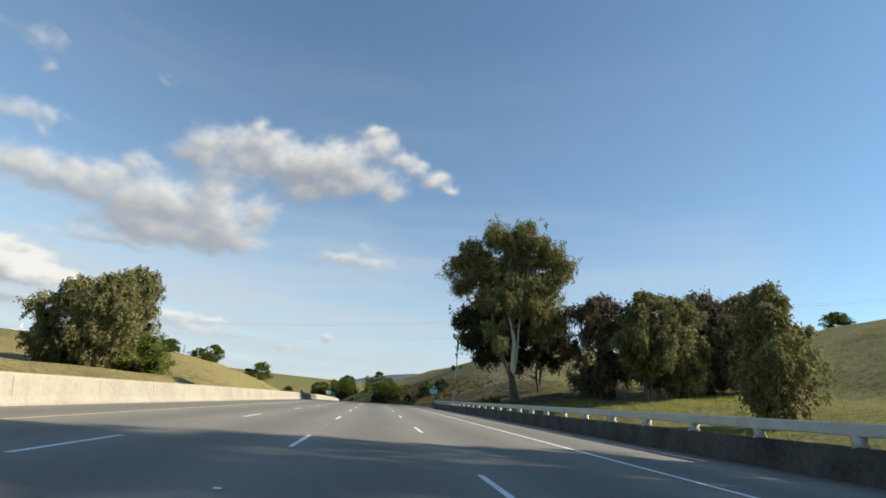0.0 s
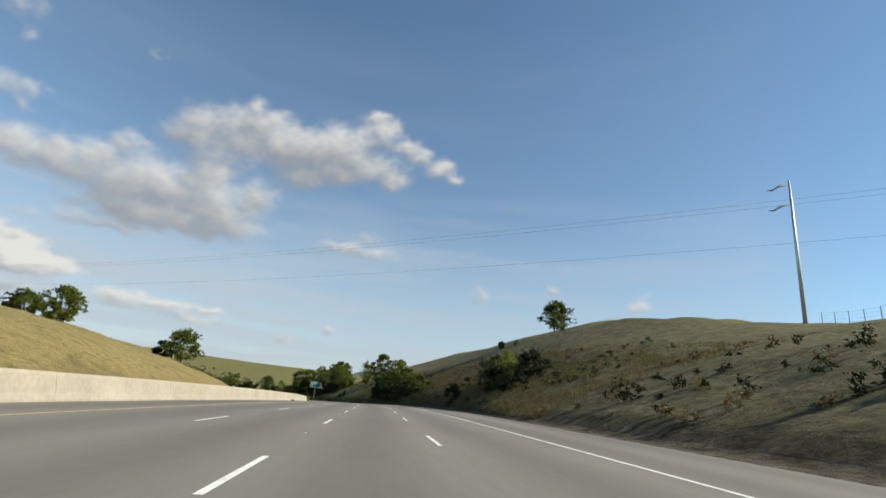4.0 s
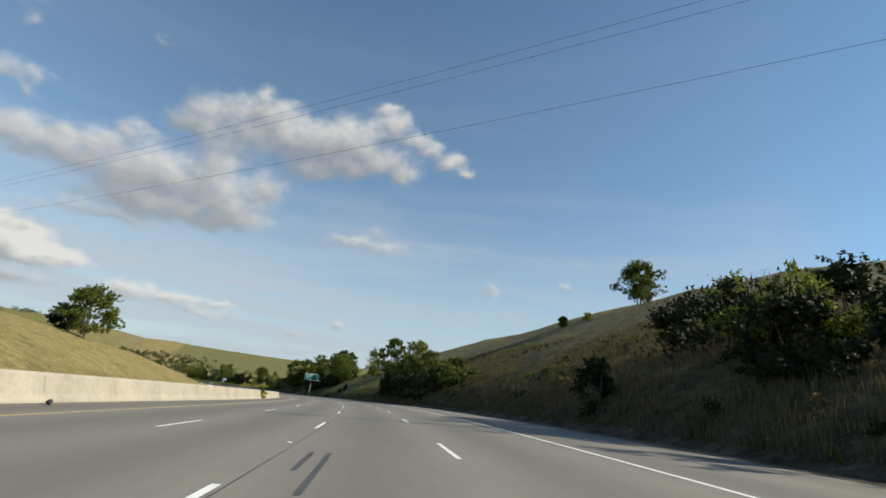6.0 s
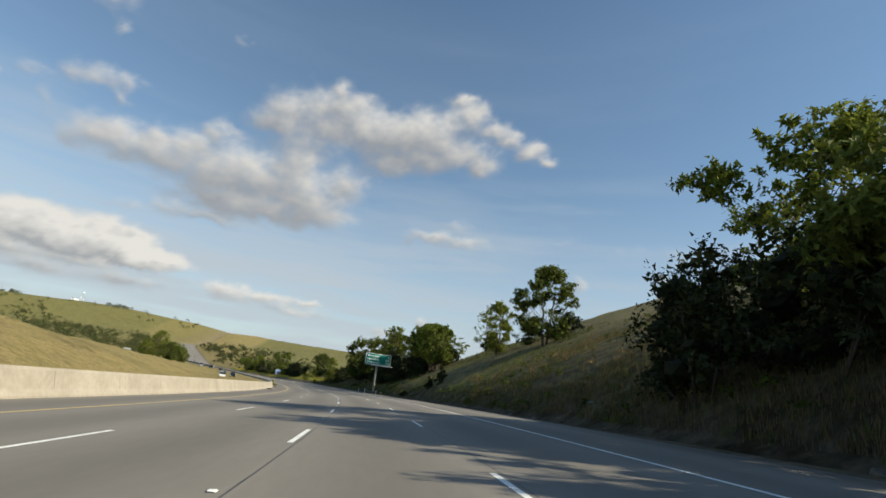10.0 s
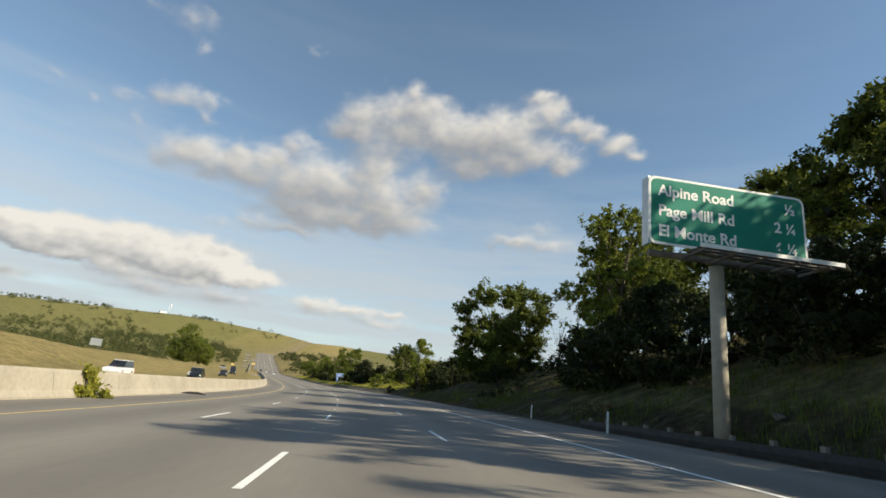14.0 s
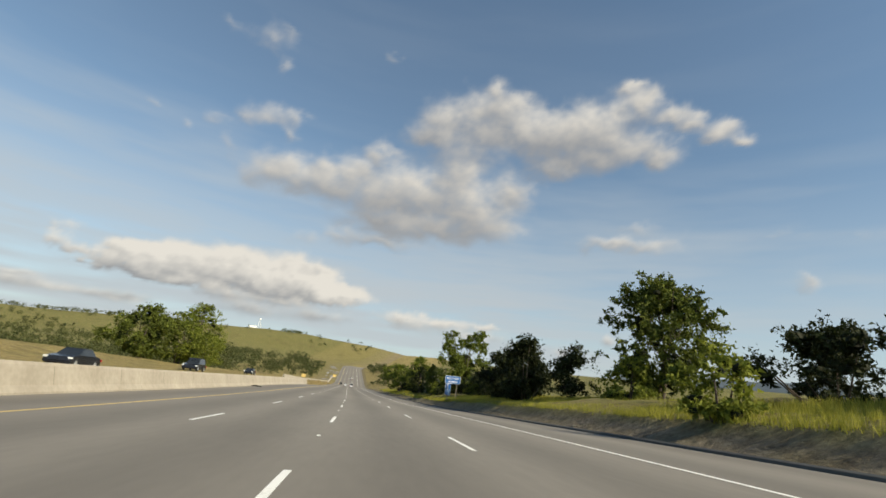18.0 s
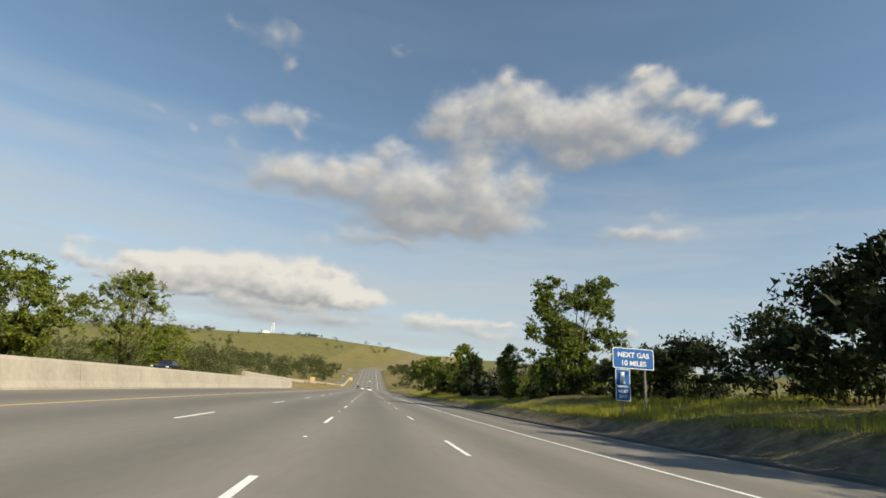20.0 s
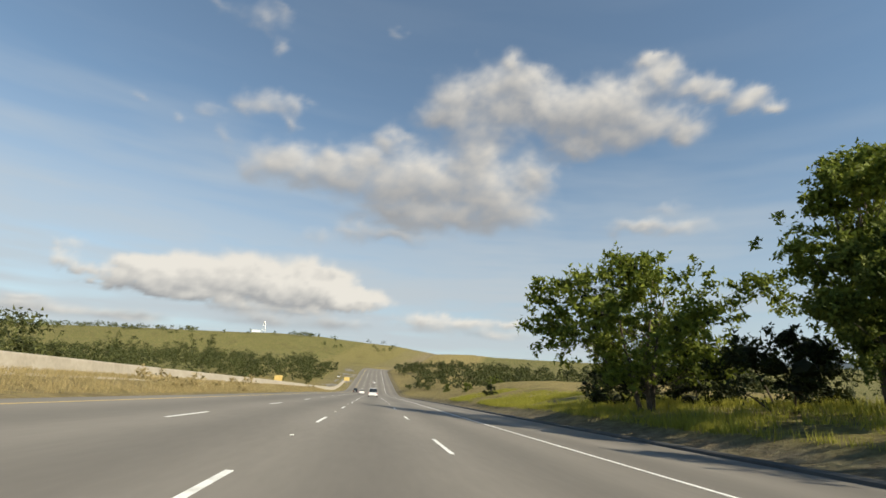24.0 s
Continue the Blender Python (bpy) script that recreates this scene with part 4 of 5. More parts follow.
spots = [(rnd.uniform(330, 620), -rnd.uniform(130, 420), rnd.uniform(6, 10), rnd.uniform(8, 13)) for i in range(110)]
woods("far_woods", 4, spots, L_FAR, "distant oaks behind the golden hill")


# ---- grass ----
def blades(name, seed, count, s_range, l_range, low, tall, leafmat, label, lean=.5):
    """Tufts of grass blades standing on the ground."""
    rnd = np.random.default_rng(seed)
    s = rnd.uniform(*s_range, count)
    l = l_range[0] + (l_range[1] - l_range[0]) * rnd.uniform(0, 1, count) ** 1.5
    patch = np.array([noise.noise((a * .12, b * .3, seed)) for a, b in zip(s, l)])
    keep = patch > rnd.uniform(-.5, .25, count)
    s, l = s[keep], l[keep]
    a = np.interp(s, ss, hr)
    x, y = np.interp(s, ss, cx) + l * np.cos(a), np.interp(s, ss, cy) + l * np.sin(a)
    z = road_z(s, l) + lay(s, l)
    per = 6
    p = np.repeat(np.stack([x, y, z - .12], 1), per, 0)
    n = len(p)
    p[:, :2] += rnd.normal(size=(n, 2)) * .12
    h = np.repeat(rnd.uniform(low, tall, len(s)), per) * rnd.uniform(.6, 1.2, n)
    t = rnd.uniform(0, 6.283, n)
    w = np.stack([np.cos(t), np.sin(t), 0 * t], 1) * (h * .035 + .006)[:, None]
    tip = p + np.stack([rnd.normal(size=n) * lean * h * .6, rnd.normal(size=n) * lean * h * .6, h + .12], 1)
    v = np.stack([p - w, p + w, tip], 1).reshape(-1, 3)
    ob = part(name, mesh_of(name, v, np.arange(n * 3).reshape(n, 3).tolist(), leafmat), leafmat)
    tagged(ob, label, "grass", kind="stuff")


blades("grass", 1, 40000, (545, 830), (17, 28), .2, .5, L_GRASS, "bright green roadside grass")
blades("grass", 2, 30000, (170, 380), (16.2, 44), .3, .6, L_STRAW, "dry straw-coloured weeds on the slope", .4)
blades("grass", 6, 24000, (200, 335), (16, 42), .25, .6, L_BROWN, "dead brown seed stalks on the slope", .25)
blades("grass", 3, 38000, (180, 545), (16, 46), .2, .5, L_OAK, "green grass tufts on the slope")
blades("grass", 4, 9000, (10, 92), (15, 60), .25, .6, L_GRASS, "long green grass beside the creek")
blades("grass", 5, 26000, (693, 880), (-14.6, -9.7), .05, .2, L_HAY, "dry grass on the median strip")


# ---- low weeds and brush on the slopes ----
def brush(name, seed, count, s_range, l_range, leafmat, label):
    rnd = np.random.default_rng(seed)
    vs, fs, n = [], [], 0
    for i in range(count):
        s, l = rnd.uniform(*s_range), l_range[0] + (l_range[1] - l_range[0]) * rnd.uniform() ** 1.3
        if noise.noise((s * .07, l * .12, seed * 5.5)) < -.05:
            continue
        h = rnd.uniform(.35, 1.1)
        p = np.array(at(s, l, ground_h(s, l) - .1))
        t = p + envelope(rnd, 7, h, h * rnd.uniform(1, 2), .02, s, .5, .5)
        v, f = leaves(rnd, t, h * .2, 14, .09 + .05 * h)
        vs.append(v)
        fs += (np.array(f) + n).tolist()
        n += len(v)
    ob = part(name, mesh_of(name, np.concatenate(vs), fs, leafmat), leafmat)
    tagged(ob, label, "brush", kind="stuff")


brush("weeds", 1, 380, (130, 360), (17, 46), L_DARK, "low dark weeds scattered on the cut slope")
brush("weeds", 2, 250, (130, 480), (16.5, 42), L_STRAW, "dry pale brush scattered on the cut slope")
brush("weeds", 3, 340, (190, 380), (16, 44), L_OAK, "low green brush on the slope and verge")
# added weeds whose near-black leaves stand in for shade on the bank
brush("weeds", 5, 200, (466, 548), (18, 30), L_DARK, "near-black weeds added to darken the slope beneath the oaks")
brush("weeds", 4, 40, (690, 860), (-13.5, -9.8), L_HAY, "dry weeds on the median strip")


# ---- clouds: a far backdrop ----
CAZ, CEL = np.linspace(-92, 50, 570), np.linspace(-1.5, 44, 220)
CA, CE = np.meshgrid(CAZ, CEL, indexing="ij")
BANKS = []


def cloud(weight, *puffs):
    """A cloud of puffs: bearing, height, half width and half height in degrees."""
    for a, e, ra, re in puffs:
        BANKS.append((a, e, ra, re, weight))


cloud(1.0, (8.1, 26.9, 1.1, 0.5), (5.9, 28.0, 1.5, 0.7), (3.6, 29.3, 1.6, 0.7), (1.1, 29.8, 1.6, 0.8), (-2.0, 31.4, 2.1, 1.2), (-3.4, 33.0, 1.1, 0.5), (-6.5, 29.1, 3.3, 1.8), (-9.7, 28.6, 3.3, 1.8), (-12.9, 27.8, 3.3, 1.8), (-3.5, 27.0, 3.7, 1.2), (-0.1, 26.1, 1.8, 0.9), (-7.9, 25.8, 3.2, 1.0), (-11.7, 24.7, 2.3, 0.9))
cloud(0.92, (-18.9, 32.3, 1.3, 0.7), (-17.6, 30.9, 2.2, 1.3), (-21.3, 29.8, 2.7, 1.4), (-25.3, 28.9, 2.2, 1.4), (-26.4, 27.1, 2.4, 0.9), (-16.2, 28.9, 2.4, 1.4), (-19.4, 27.6, 3.3, 1.2), (-31.9, 24.3, 1.6, 1.0), (-38.0, 21.7, 1.0, 0.9), (-34.6, 21.9, 3.0, 1.2), (-36.7, 19.9, 3.1, 1.2), (-42.3, 20.9, 2.3, 1.3))
cloud(1.05, (-28.7, 21.0, 2.1, 1.8), (-22.8, 23.0, 1.8, 1.4), (-25.7, 20.5, 3.2, 2.0), (-20.9, 20.1, 3.2, 2.0), (-16.1, 22.1, 2.1, 1.4), (-19.1, 18.6, 3.2, 1.4), (-24.9, 17.4, 5.8, 1.1), (-29.9, 17.4, 3.2, 1.2), (-31.5, 19.8, 2.6, 1.8))
cloud(0.66, (-44.7, 19.7, 1.6, 1.0), (-39.8, 20.3, 2.5, 1.1), (-22.3, 25.6, 4.2, 1.5), (-46.5, 25.1, 1.5, 0.7), (-44.0, 25.7, 1.7, 0.8), (-41.8, 25.8, 1.2, 0.6), (-41.9, 24.4, 1.1, 0.5), (-35.1, 15.3, 1.8, 0.9), (-30.6, 15.2, 3.4, 0.5))
cloud(0.48, (-49.4, 24.0, 1.1, 0.4), (-47.6, 22.2, 0.8, 1.0), (-52.0, 22.6, 0.7, 0.4), (-54.8, 23.7, 0.8, 0.5), (-44.2, 30.4, 0.7, 0.8), (-45.6, 32.6, 1.9, 1.0), (-44.2, 33.9, 1.0, 0.6), (-50.0, 32.8, 1.2, 0.5), (-31.7, 34.3, 1.2, 0.4), (-38.4, 14.4, 1.5, 0.6), (-60.2, 11.4, 2.1, 0.6), (-2.3, 19.0, 2.8, 0.5))
cloud(.74, (-2.1, 17.2, 3.9, 0.7), (-5.9, 17.4, 2.1, 0.5))
cloud(.5, (-60.3, 10.0, 1.0, 0.6), (-59.1, 9.4, 1.2, 0.3), (-57.3, 8.6, 1.7, 0.3))
cloud(1.1, (-55.2, 10.5, 1.2, 0.6), (-53.4, 10.3, 1.5, 0.8), (-50.6, 10.7, 1.8, 0.8), (-47.1, 11.3, 2.7, 0.9), (-43.7, 11.4, 2.4, 0.9), (-39.6, 11.8, 1.5, 0.9), (-36.7, 11.7, 1.8, 0.7), (-54.3, 9.1, 2.7, 0.7), (-49.6, 9.7, 5.7, 0.9), (-41.7, 10.1, 6.1, 1.0), (-34.9, 9.5, 3.0, 0.9), (-38.3, 9.3, 4.9, 0.7), (-50.5, 8.6, 3.8, 0.5))
cloud(0.72, (-62.1, 6.6, 1.4, 0.3), (-63.0, 5.8, 2.4, 0.5), (-58.8, 5.9, 4.1, 0.4), (-54.2, 6.0, 2.7, 0.4), (-45.8, 7.7, 2.4, 0.6), (-40.4, 8.0, 3.2, 0.6), (-43.0, 6.6, 4.2, 0.5), (-35.8, 6.9, 3.3, 0.5), (-27.1, 7.8, 2.2, 0.8), (-23.6, 7.6, 3.4, 0.6), (-19.4, 6.7, 3.4, 0.4), (-18.3, 7.8, 2.2, 0.4))
cloud(.74, (12.3, 13.3, 1.2, 0.8), (21.4, 14.7, 0.9, 0.6), (30.7, 12.8, 1.2, 0.8), (41.7, 10.8, 0.7, 0.6), (-5.2, 7.4, 0.8, 0.6), (-9.9, 5.8, 1.1, 0.4))
cloud(.3, (10.5, 17.9, 3.2, 0.3), (16.2, 17.4, 3.2, 0.3), (21.7, 16.9, 3.1, 0.3), (27.0, 16.3, 2.9, 0.3), (31.4, 15.8, 2.2, 0.2))


def cover(a, e):
    clear = np.ones_like(a)
    for pa, pe, ra, re, w in BANKS:
        up = np.where(e > pe, 1.15, .95)
        clear = clear * (1 - np.minimum(w, .98) * np.exp(-((a - pa) / (1.2 * ra)) ** 2 - ((e - pe) / (1.25 * re * up)) ** 2))
    return 1 - clear


def turbulence(a, e, sa, se, seed, octaves=5):
    return np.array([noise.fractal((x * sa, y * se, seed), .9, 2.1, octaves) for x, y in zip(a.ravel(), e.ravel())]).reshape(a.shape)


warp = turbulence(CA, CE, .3, .5, 4.0)
ragged = turbulence(CA, CE, .55, .8, 11.0, 7)
low = np.clip((CE - 5) / 9, .25, 1)
lumpy = turbulence(CA, CE, .9, 1.3, 31.0, 4)
crisp = np.clip((13.5 - CE) / 2, 0, 1) * np.clip((CE - 6.5) / 2, 0, 1)
field = cover(CA + warp * low + lumpy * .5 * crisp, CE + warp * .7 * low + lumpy * .45 * crisp) + ragged * .17 + lumpy * .12 * crisp
thick = np.clip((field - .12 - .15 * crisp) / (1.04 - .5 * crisp), 0, 1)
thick = thick * thick * (3 - 2 * thick)
relief, heft = np.zeros_like(CA), np.full_like(CA, 1e-3)
for pa, pe, ra, re, w in BANKS:
    g = w * np.exp(-((CA + warp * 1.1 - pa) / (1.1 * ra)) ** 2 - ((CE + warp * .7 - pe) / (1.1 * re)) ** 2)
    relief += g * np.clip(.75 * (CE + warp * .7 - pe) / re + .35 * (CA - pa) / ra, -1.2, 1.2)
    heft += g
under = cover(CA + .8, CE + 2.2)
lit = np.clip(.52 + .36 * crisp + (.55 + .35 * crisp) * relief / heft + ragged * .12 + lumpy * .22 * crisp - .5 * np.clip(under - .3, 0, 1) + .12 * np.clip(.8 - field, 0, 1), 0, 1)
streaks = np.clip(turbulence(CA + CE * .7, CE, .045, .32, 23.0, 4) * 1.1 + .22, 0, 1) * np.interp(CE, (0, 3, 9, 20, 27), (.7, .95, 1.0, .5, .06)) * np.interp(CA, (-60, 5, 40), (1, .8, .35))
stratus = np.clip(turbulence(CA, CE, .06, .75, 51.0, 6) * 1.3 + .8, 0, 1) * np.interp(CE, (0, 2, 8, 14, 19), (1, 1, .85, .35, 0)) * np.interp(CA, (-70, -12, 2, 20), (1, .85, .4, 0))
haze = np.interp(CE, (-1.5, 0, 4, 10, 16, 20, 25), (.92, .86, .72, .52, .36, .2, .05)) * np.interp(CA, (-60, -30, -5, 30), (1, .95, .85, .7))
veil = np.clip(1 - (1 - thick) * (1 - .75 * streaks) * (1 - haze) * (1 - .92 * stratus), 0, .97)
ea = np.clip(np.minimum(np.minimum(CA + 92, 50 - CA) / 8, (44 - CE) / 6), 0, 1)
C0 = at(along(14.0), 1.3)
R = 4450 - (4450 - np.interp(CA, (-45, -18, -2, 10), (2000, 2300, 4000, 4450))) * np.clip((CE - 9) / 6, 0, 1)  # the cumulus hangs nearer than the horizon
ca, ce = np.radians(CA), np.radians(CE)
cv = np.stack([C0[0] + R * np.sin(ca) * np.cos(ce), C0[1] + R * np.cos(ca) * np.cos(ce), C0[2] + R * np.sin(ce)], -1).reshape(-1, 3)
m_ = len(CEL)
cf = [(i * m_ + j, i * m_ + j + 1, (i + 1) * m_ + j + 1, (i + 1) * m_ + j) for i in range(len(CAZ) - 1) for j in range(m_ - 1)]
M_CLOUD = bpy.data.materials.new("cloud")
M_CLOUD.use_nodes = True
n_, k_ = M_CLOUD.node_tree.nodes, M_CLOUD.node_tree.links
n_.remove(n_["Principled BSDF"])
at_v, at_l = n_.new("ShaderNodeAttribute"), n_.new("ShaderNodeAttribute")
at_v.attribute_name, at_l.attribute_name = "veil", "lit"
tone = n_.new("ShaderNodeValToRGB")
tone.color_ramp.elements[0].color, tone.color_ramp.elements[1].color = (.38, .39, .43, 1), (.92, .885, .86, 1)
glow, clear_, mixed_ = n_.new("ShaderNodeEmission"), n_.new("ShaderNodeBsdfTransparent"), n_.new("ShaderNodeMixShader")
glow.inputs[1].default_value = CLOUD_GLOW
at_b, hue = n_.new("ShaderNodeAttribute"), n_.new("ShaderNodeMix")
at_b.attribute_name, hue.data_type = "body", "RGBA"
hue.inputs["A"].default_value = (.585, .652, .748, 1)
k_.new(at_l.outputs["Fac"], tone.inputs[0]), k_.new(at_b.outputs["Fac"], hue.inputs["Factor"])
k_.new(tone.outputs[0], hue.inputs["B"]), k_.new(hue.outputs["Result"], glow.inputs[0])
k_.new(at_v.outputs["Fac"], mixed_.inputs[0]), k_.new(clear_.outputs[0], mixed_.inputs[1]), k_.new(glow.outputs[0], mixed_.inputs[2])
k_.new(mixed_.outputs[0], n_["Material Output"].inputs[0])
cme = mesh_of("cloud_backdrop", cv, cf, M_CLOUD, True)
for key, val in (("veil", veil * ea), ("lit", lit), ("body", thick / np.maximum(veil, 1e-3))):
    cme.attributes.new(key, "FLOAT", "POINT").data.foreach_set("value", val.astype(np.float32).ravel())
tagged(part("cloud_backdrop", cme, M_CLOUD), "white and grey cumulus clouds and thin streaks", "clouds", kind="structure")


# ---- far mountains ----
# forest tinted blue-grey: the haze of distance is in the base colour
M_FAR = mat("hazed_forest", (.07, .095, .115), (.1, .13, .15), .004, .95)
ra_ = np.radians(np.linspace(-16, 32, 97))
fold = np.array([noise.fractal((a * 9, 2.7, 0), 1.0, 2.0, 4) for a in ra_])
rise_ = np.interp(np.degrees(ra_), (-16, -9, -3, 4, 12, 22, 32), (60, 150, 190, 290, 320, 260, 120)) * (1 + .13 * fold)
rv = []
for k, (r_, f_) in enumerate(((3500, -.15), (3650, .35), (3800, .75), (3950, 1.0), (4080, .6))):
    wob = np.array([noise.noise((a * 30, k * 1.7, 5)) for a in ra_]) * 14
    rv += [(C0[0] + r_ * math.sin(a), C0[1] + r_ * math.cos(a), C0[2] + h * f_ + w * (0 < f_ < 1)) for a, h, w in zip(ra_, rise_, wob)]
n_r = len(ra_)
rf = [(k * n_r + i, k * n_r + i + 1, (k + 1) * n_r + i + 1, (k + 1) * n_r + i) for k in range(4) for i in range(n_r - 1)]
tagged(part("far_mountains", mesh_of("far_mountains", rv, rf, M_FAR, True), M_FAR), "wooded mountain ridge in the distance, haze painted as blue-grey", "mountain", kind="structure")


# ---- signs, poles and wires ----
def lettering(text, size, x, z, parent, material, align="LEFT", y=-.012, label=""):
    cu = bpy.data.curves.new("lettering", "FONT")
    cu.body, cu.size, cu.align_x, cu.extrude = text, size, align, .004
    cu.offset = size * .024
    tmp = bpy.data.objects.new("lettering", cu)
    scene.collection.objects.link(tmp)
    me = bpy.data.meshes.new_from_object(tmp.evaluated_get(bpy.context.evaluated_depsgraph_get()))
    bpy.data.objects.remove(tmp)
    me.materials.append(material)
    ob = part("lettering", me, material, parent, label)
    ob.matrix_basis = pose(x, y, z, 90)
    return ob


def plate(name, w, h, material, parent, x=0.0, z=0.0, y=0.0, t=.02, r=.06, label=""):
    """A flat sign plate with rounded corners, its face towards -y, its lower left corner at x, z."""
    bm = bmesh.new()
    pts = []
    for cxx, czz, a0 in ((w - r, h - r, 0), (r, h - r, 90), (r, r, 180), (w - r, r, 270)):
        pts += [(x + cxx + r * math.cos(radians(a0 + a)), z + czz + r * math.sin(radians(a0 + a))) for a in (0, 30, 60, 90)]
    f = bm.faces.new([bm.verts.new((px, y, pz)) for px, pz in pts])
    got = bmesh.ops.extrude_face_region(bm, geom=[f])
    bmesh.ops.translate(bm, verts=[v for v in got["geom"] if isinstance(v, bmesh.types.BMVert)], vec=(0, t, 0))
    return part(name, bm, material, parent, label)


def bars(name, parent, material, x, z, w, h, y):
    bm = bmesh.new()
    box(bm, x, x + w, y, y + .006, z, z + h)
    return part(name, bm, material, parent)


# large distance sign on one post
big = new("distance_sign")
tagged(big, "large green freeway distance sign on a steel post with a catwalk", "sign")
big.matrix_basis = road_pose(448, 11.4, 0, -2)
SX, SZ, SW, SH = 0.0, 7.55, 6.8, 2.9
panel = plate("panel", SW, SH, M_WHITE, big, SX, SZ, 0, .05, .3)
plate("green_face", SW - .2, SH - .2, M_GREEN, panel, SX + .1, SZ + .1, -.006, .006, .25, "green reflective face with white border")
for row, (place, far_) in enumerate((("Alpine Road", "½"), ("Page Mill Rd", "2 ¼"), ("El Monte Rd", "6 ¼"))):
    z = SZ + SH - .82 - row * .86
    lettering(place, .66, SX + .4, z, panel, M_WHITE)
    lettering(far_, .62, SX + SW - .4, z, panel, M_WHITE, "RIGHT")
bm = bmesh.new()
box(bm, SX, SX + .12, .05, .55, SZ, SZ + SH)
part("side_frame", bm, M_STEEL, big, "pale steel side frame")
bm = bmesh.new()
tube(bm, [(3.35, .8, -.3), (3.35, .8, SZ - .35)], [.3, .28], 16)
part("post", bm, M_CONC, big, "pale painted steel column with rust stains")
bm = bmesh.new()
tube(bm, [(SX + .3, .6, SZ - .2), (SX + SW - .2, .6, SZ - .2)], [.14, .14], 10)
part("beam", bm, M_DARKSTEEL, big)
for k in range(5):
    bm = bmesh.new()
    x = SX + 1.6 + k * 1.3
    box(bm, x, x + .08, -1.0, .6, SZ - .35, SZ - .25)
    part("bracket", bm, M_DARKSTEEL, big)
# dark steel here also carries the shadow that lies on the catwalk
bm = bmesh.new()
for k in range(3):
    box(bm, SX + 1.5, SX + SW + .6, -1.0 + k * .34, -.78 + k * .34, SZ - .24, SZ - .2)
part("catwalk", bm, M_DARKSTEEL, big, "narrow steel walkway below the sign")
bm = bmesh.new()
box(bm, SX + 1.5, SX + SW + .6, -1.05, -1.0, SZ - .24, SZ - .08)
part("catwalk_edge", bm, M_WHITE, big)

# low guard beside it, with marker posts
ribbon("guard", [(14.3, .05), (14.25, .26), (14.3, .48), (14.44, .48), (14.48, .05)], 436, 460, 3, M_RUBBER, True)
guard = bpy.data.objects["guard"]
guard.name = "guard_rail"
tagged(guard, "dark weathered guard rail at the foot of the sign", "guard rail")
for s in np.arange(436.5, 460, 1.9):
    bm = bmesh.new()
    box(bm, -.08, .08, -.1, .1, -.5, .6, .01)
    ob = part("guard_post", bm, M_WOOD, guard)
    ob.matrix_basis = road_pose(s, 14.58, .05)
for s, l in ((456, 13.9), (440.5, 14.0), (470, 14.9)):
    bm = bmesh.new()
    box(bm, -.06, .06, -.015, .015, -.2, 1.05, .006)
    ob = part("marker_post", bm, M_WHITE)
    ob.matrix_basis = road_pose(s, l, ground_h(s, l))
    tagged(ob, "slim white roadside marker post", "marker", group="roadside marker posts")

# small county sign on a dark post
county = new("county_sign")
tagged(county, "green and white boundary sign on a dark post", "sign")
county.matrix_basis = road_pose(110, 13.9, .25, -4)
bm = bmesh.new()
box(bm, -.06, .06, 0, .1, -.3, 4.2, .01)
part("post", bm, M_DARKSTEEL, county)
p1 = plate("plate", 1.7, 1.5, M_GREEN, county, -.85, 2.55, -.03)
plate("white_panel", 1.45, .78, M_WHITE, p1, -.72, 2.72, -.036, .005, .03)
for k, (x, w) in enumerate(((-.6, 1.2), (-.6, .3), (-.15, .75))):
    bars("bar", p1, M_GREEN, x, 3.24 - (k > 0) * .3, w, .12, -.043)
bm = bmesh.new()
box(bm, -.2, .2, -.036, -.03, 3.75, 4.12)
box(bm, -.1, .1, -.036, -.03, 4.12, 4.25)
part("emblem", bm, M_STEEL, p1, "plain crest shape")
p2 = plate("lower_plate", .5, .62, M_WHITE, county, -.25, 1.85, -.03)
plate("green_field", .4, .52, M_GREEN, p2, -.2, 1.9, -.036, .005, .03)

# gas sign
gas = new("gas_sign")
tagged(gas, "blue roadside service sign with white words on two posts", "sign")
gas.matrix_basis = road_pose(640, 17.9, .3, -4)
for x in (-.75, .75):
    bm = bmesh.new()
    box(bm, x - .06, x + .06, 0, .12, -.4, 4.9, .01)
    part("post", bm, M_WOOD, gas)
g1 = plate("plate", 2.7, 1.3, M_WHITE, gas, -1.35, 3.7, -.03, .02, .12)
plate("blue_face", 2.6, 1.2, M_BLUE, g1, -1.3, 3.75, -.036, .005, .1)
lettering("NEXT GAS", .44, 0, 4.42, g1, M_WHITE, "CENTER", -.045)
lettering("10 MILES", .44, 0, 3.9, g1, M_WHITE, "CENTER", -.045)
g2 = plate("symbol_plate", .95, 1.05, M_WHITE, gas, -1.2, 2.6, -.03, .02, .06)
plate("blue_face", .87, .97, M_BLUE, g2, -1.16, 2.64, -.036, .005, .05)
bm = bmesh.new()
tube(bm, [(-.78, -.04, 2.76), (-.78, -.04, 3.1), (-.78, -.04, 3.45)], [.2, .17, .15], 4)
part("pump_symbol", bm, M_WHITE, g2)
g3 = plate("exit_plate", .95, .88, M_WHITE, gas, -1.2, 1.7, -.03, .02, .06)
plate("blue_face", .87, .8, M_BLUE, g3, -1.16, 1.74, -.036, .005, .05)
lettering("NEXT", .26, -.72, 2.2, g3, M_WHITE, "CENTER", -.045)
lettering("EXIT", .26, -.72, 1.88, g3, M_WHITE, "CENTER", -.045)

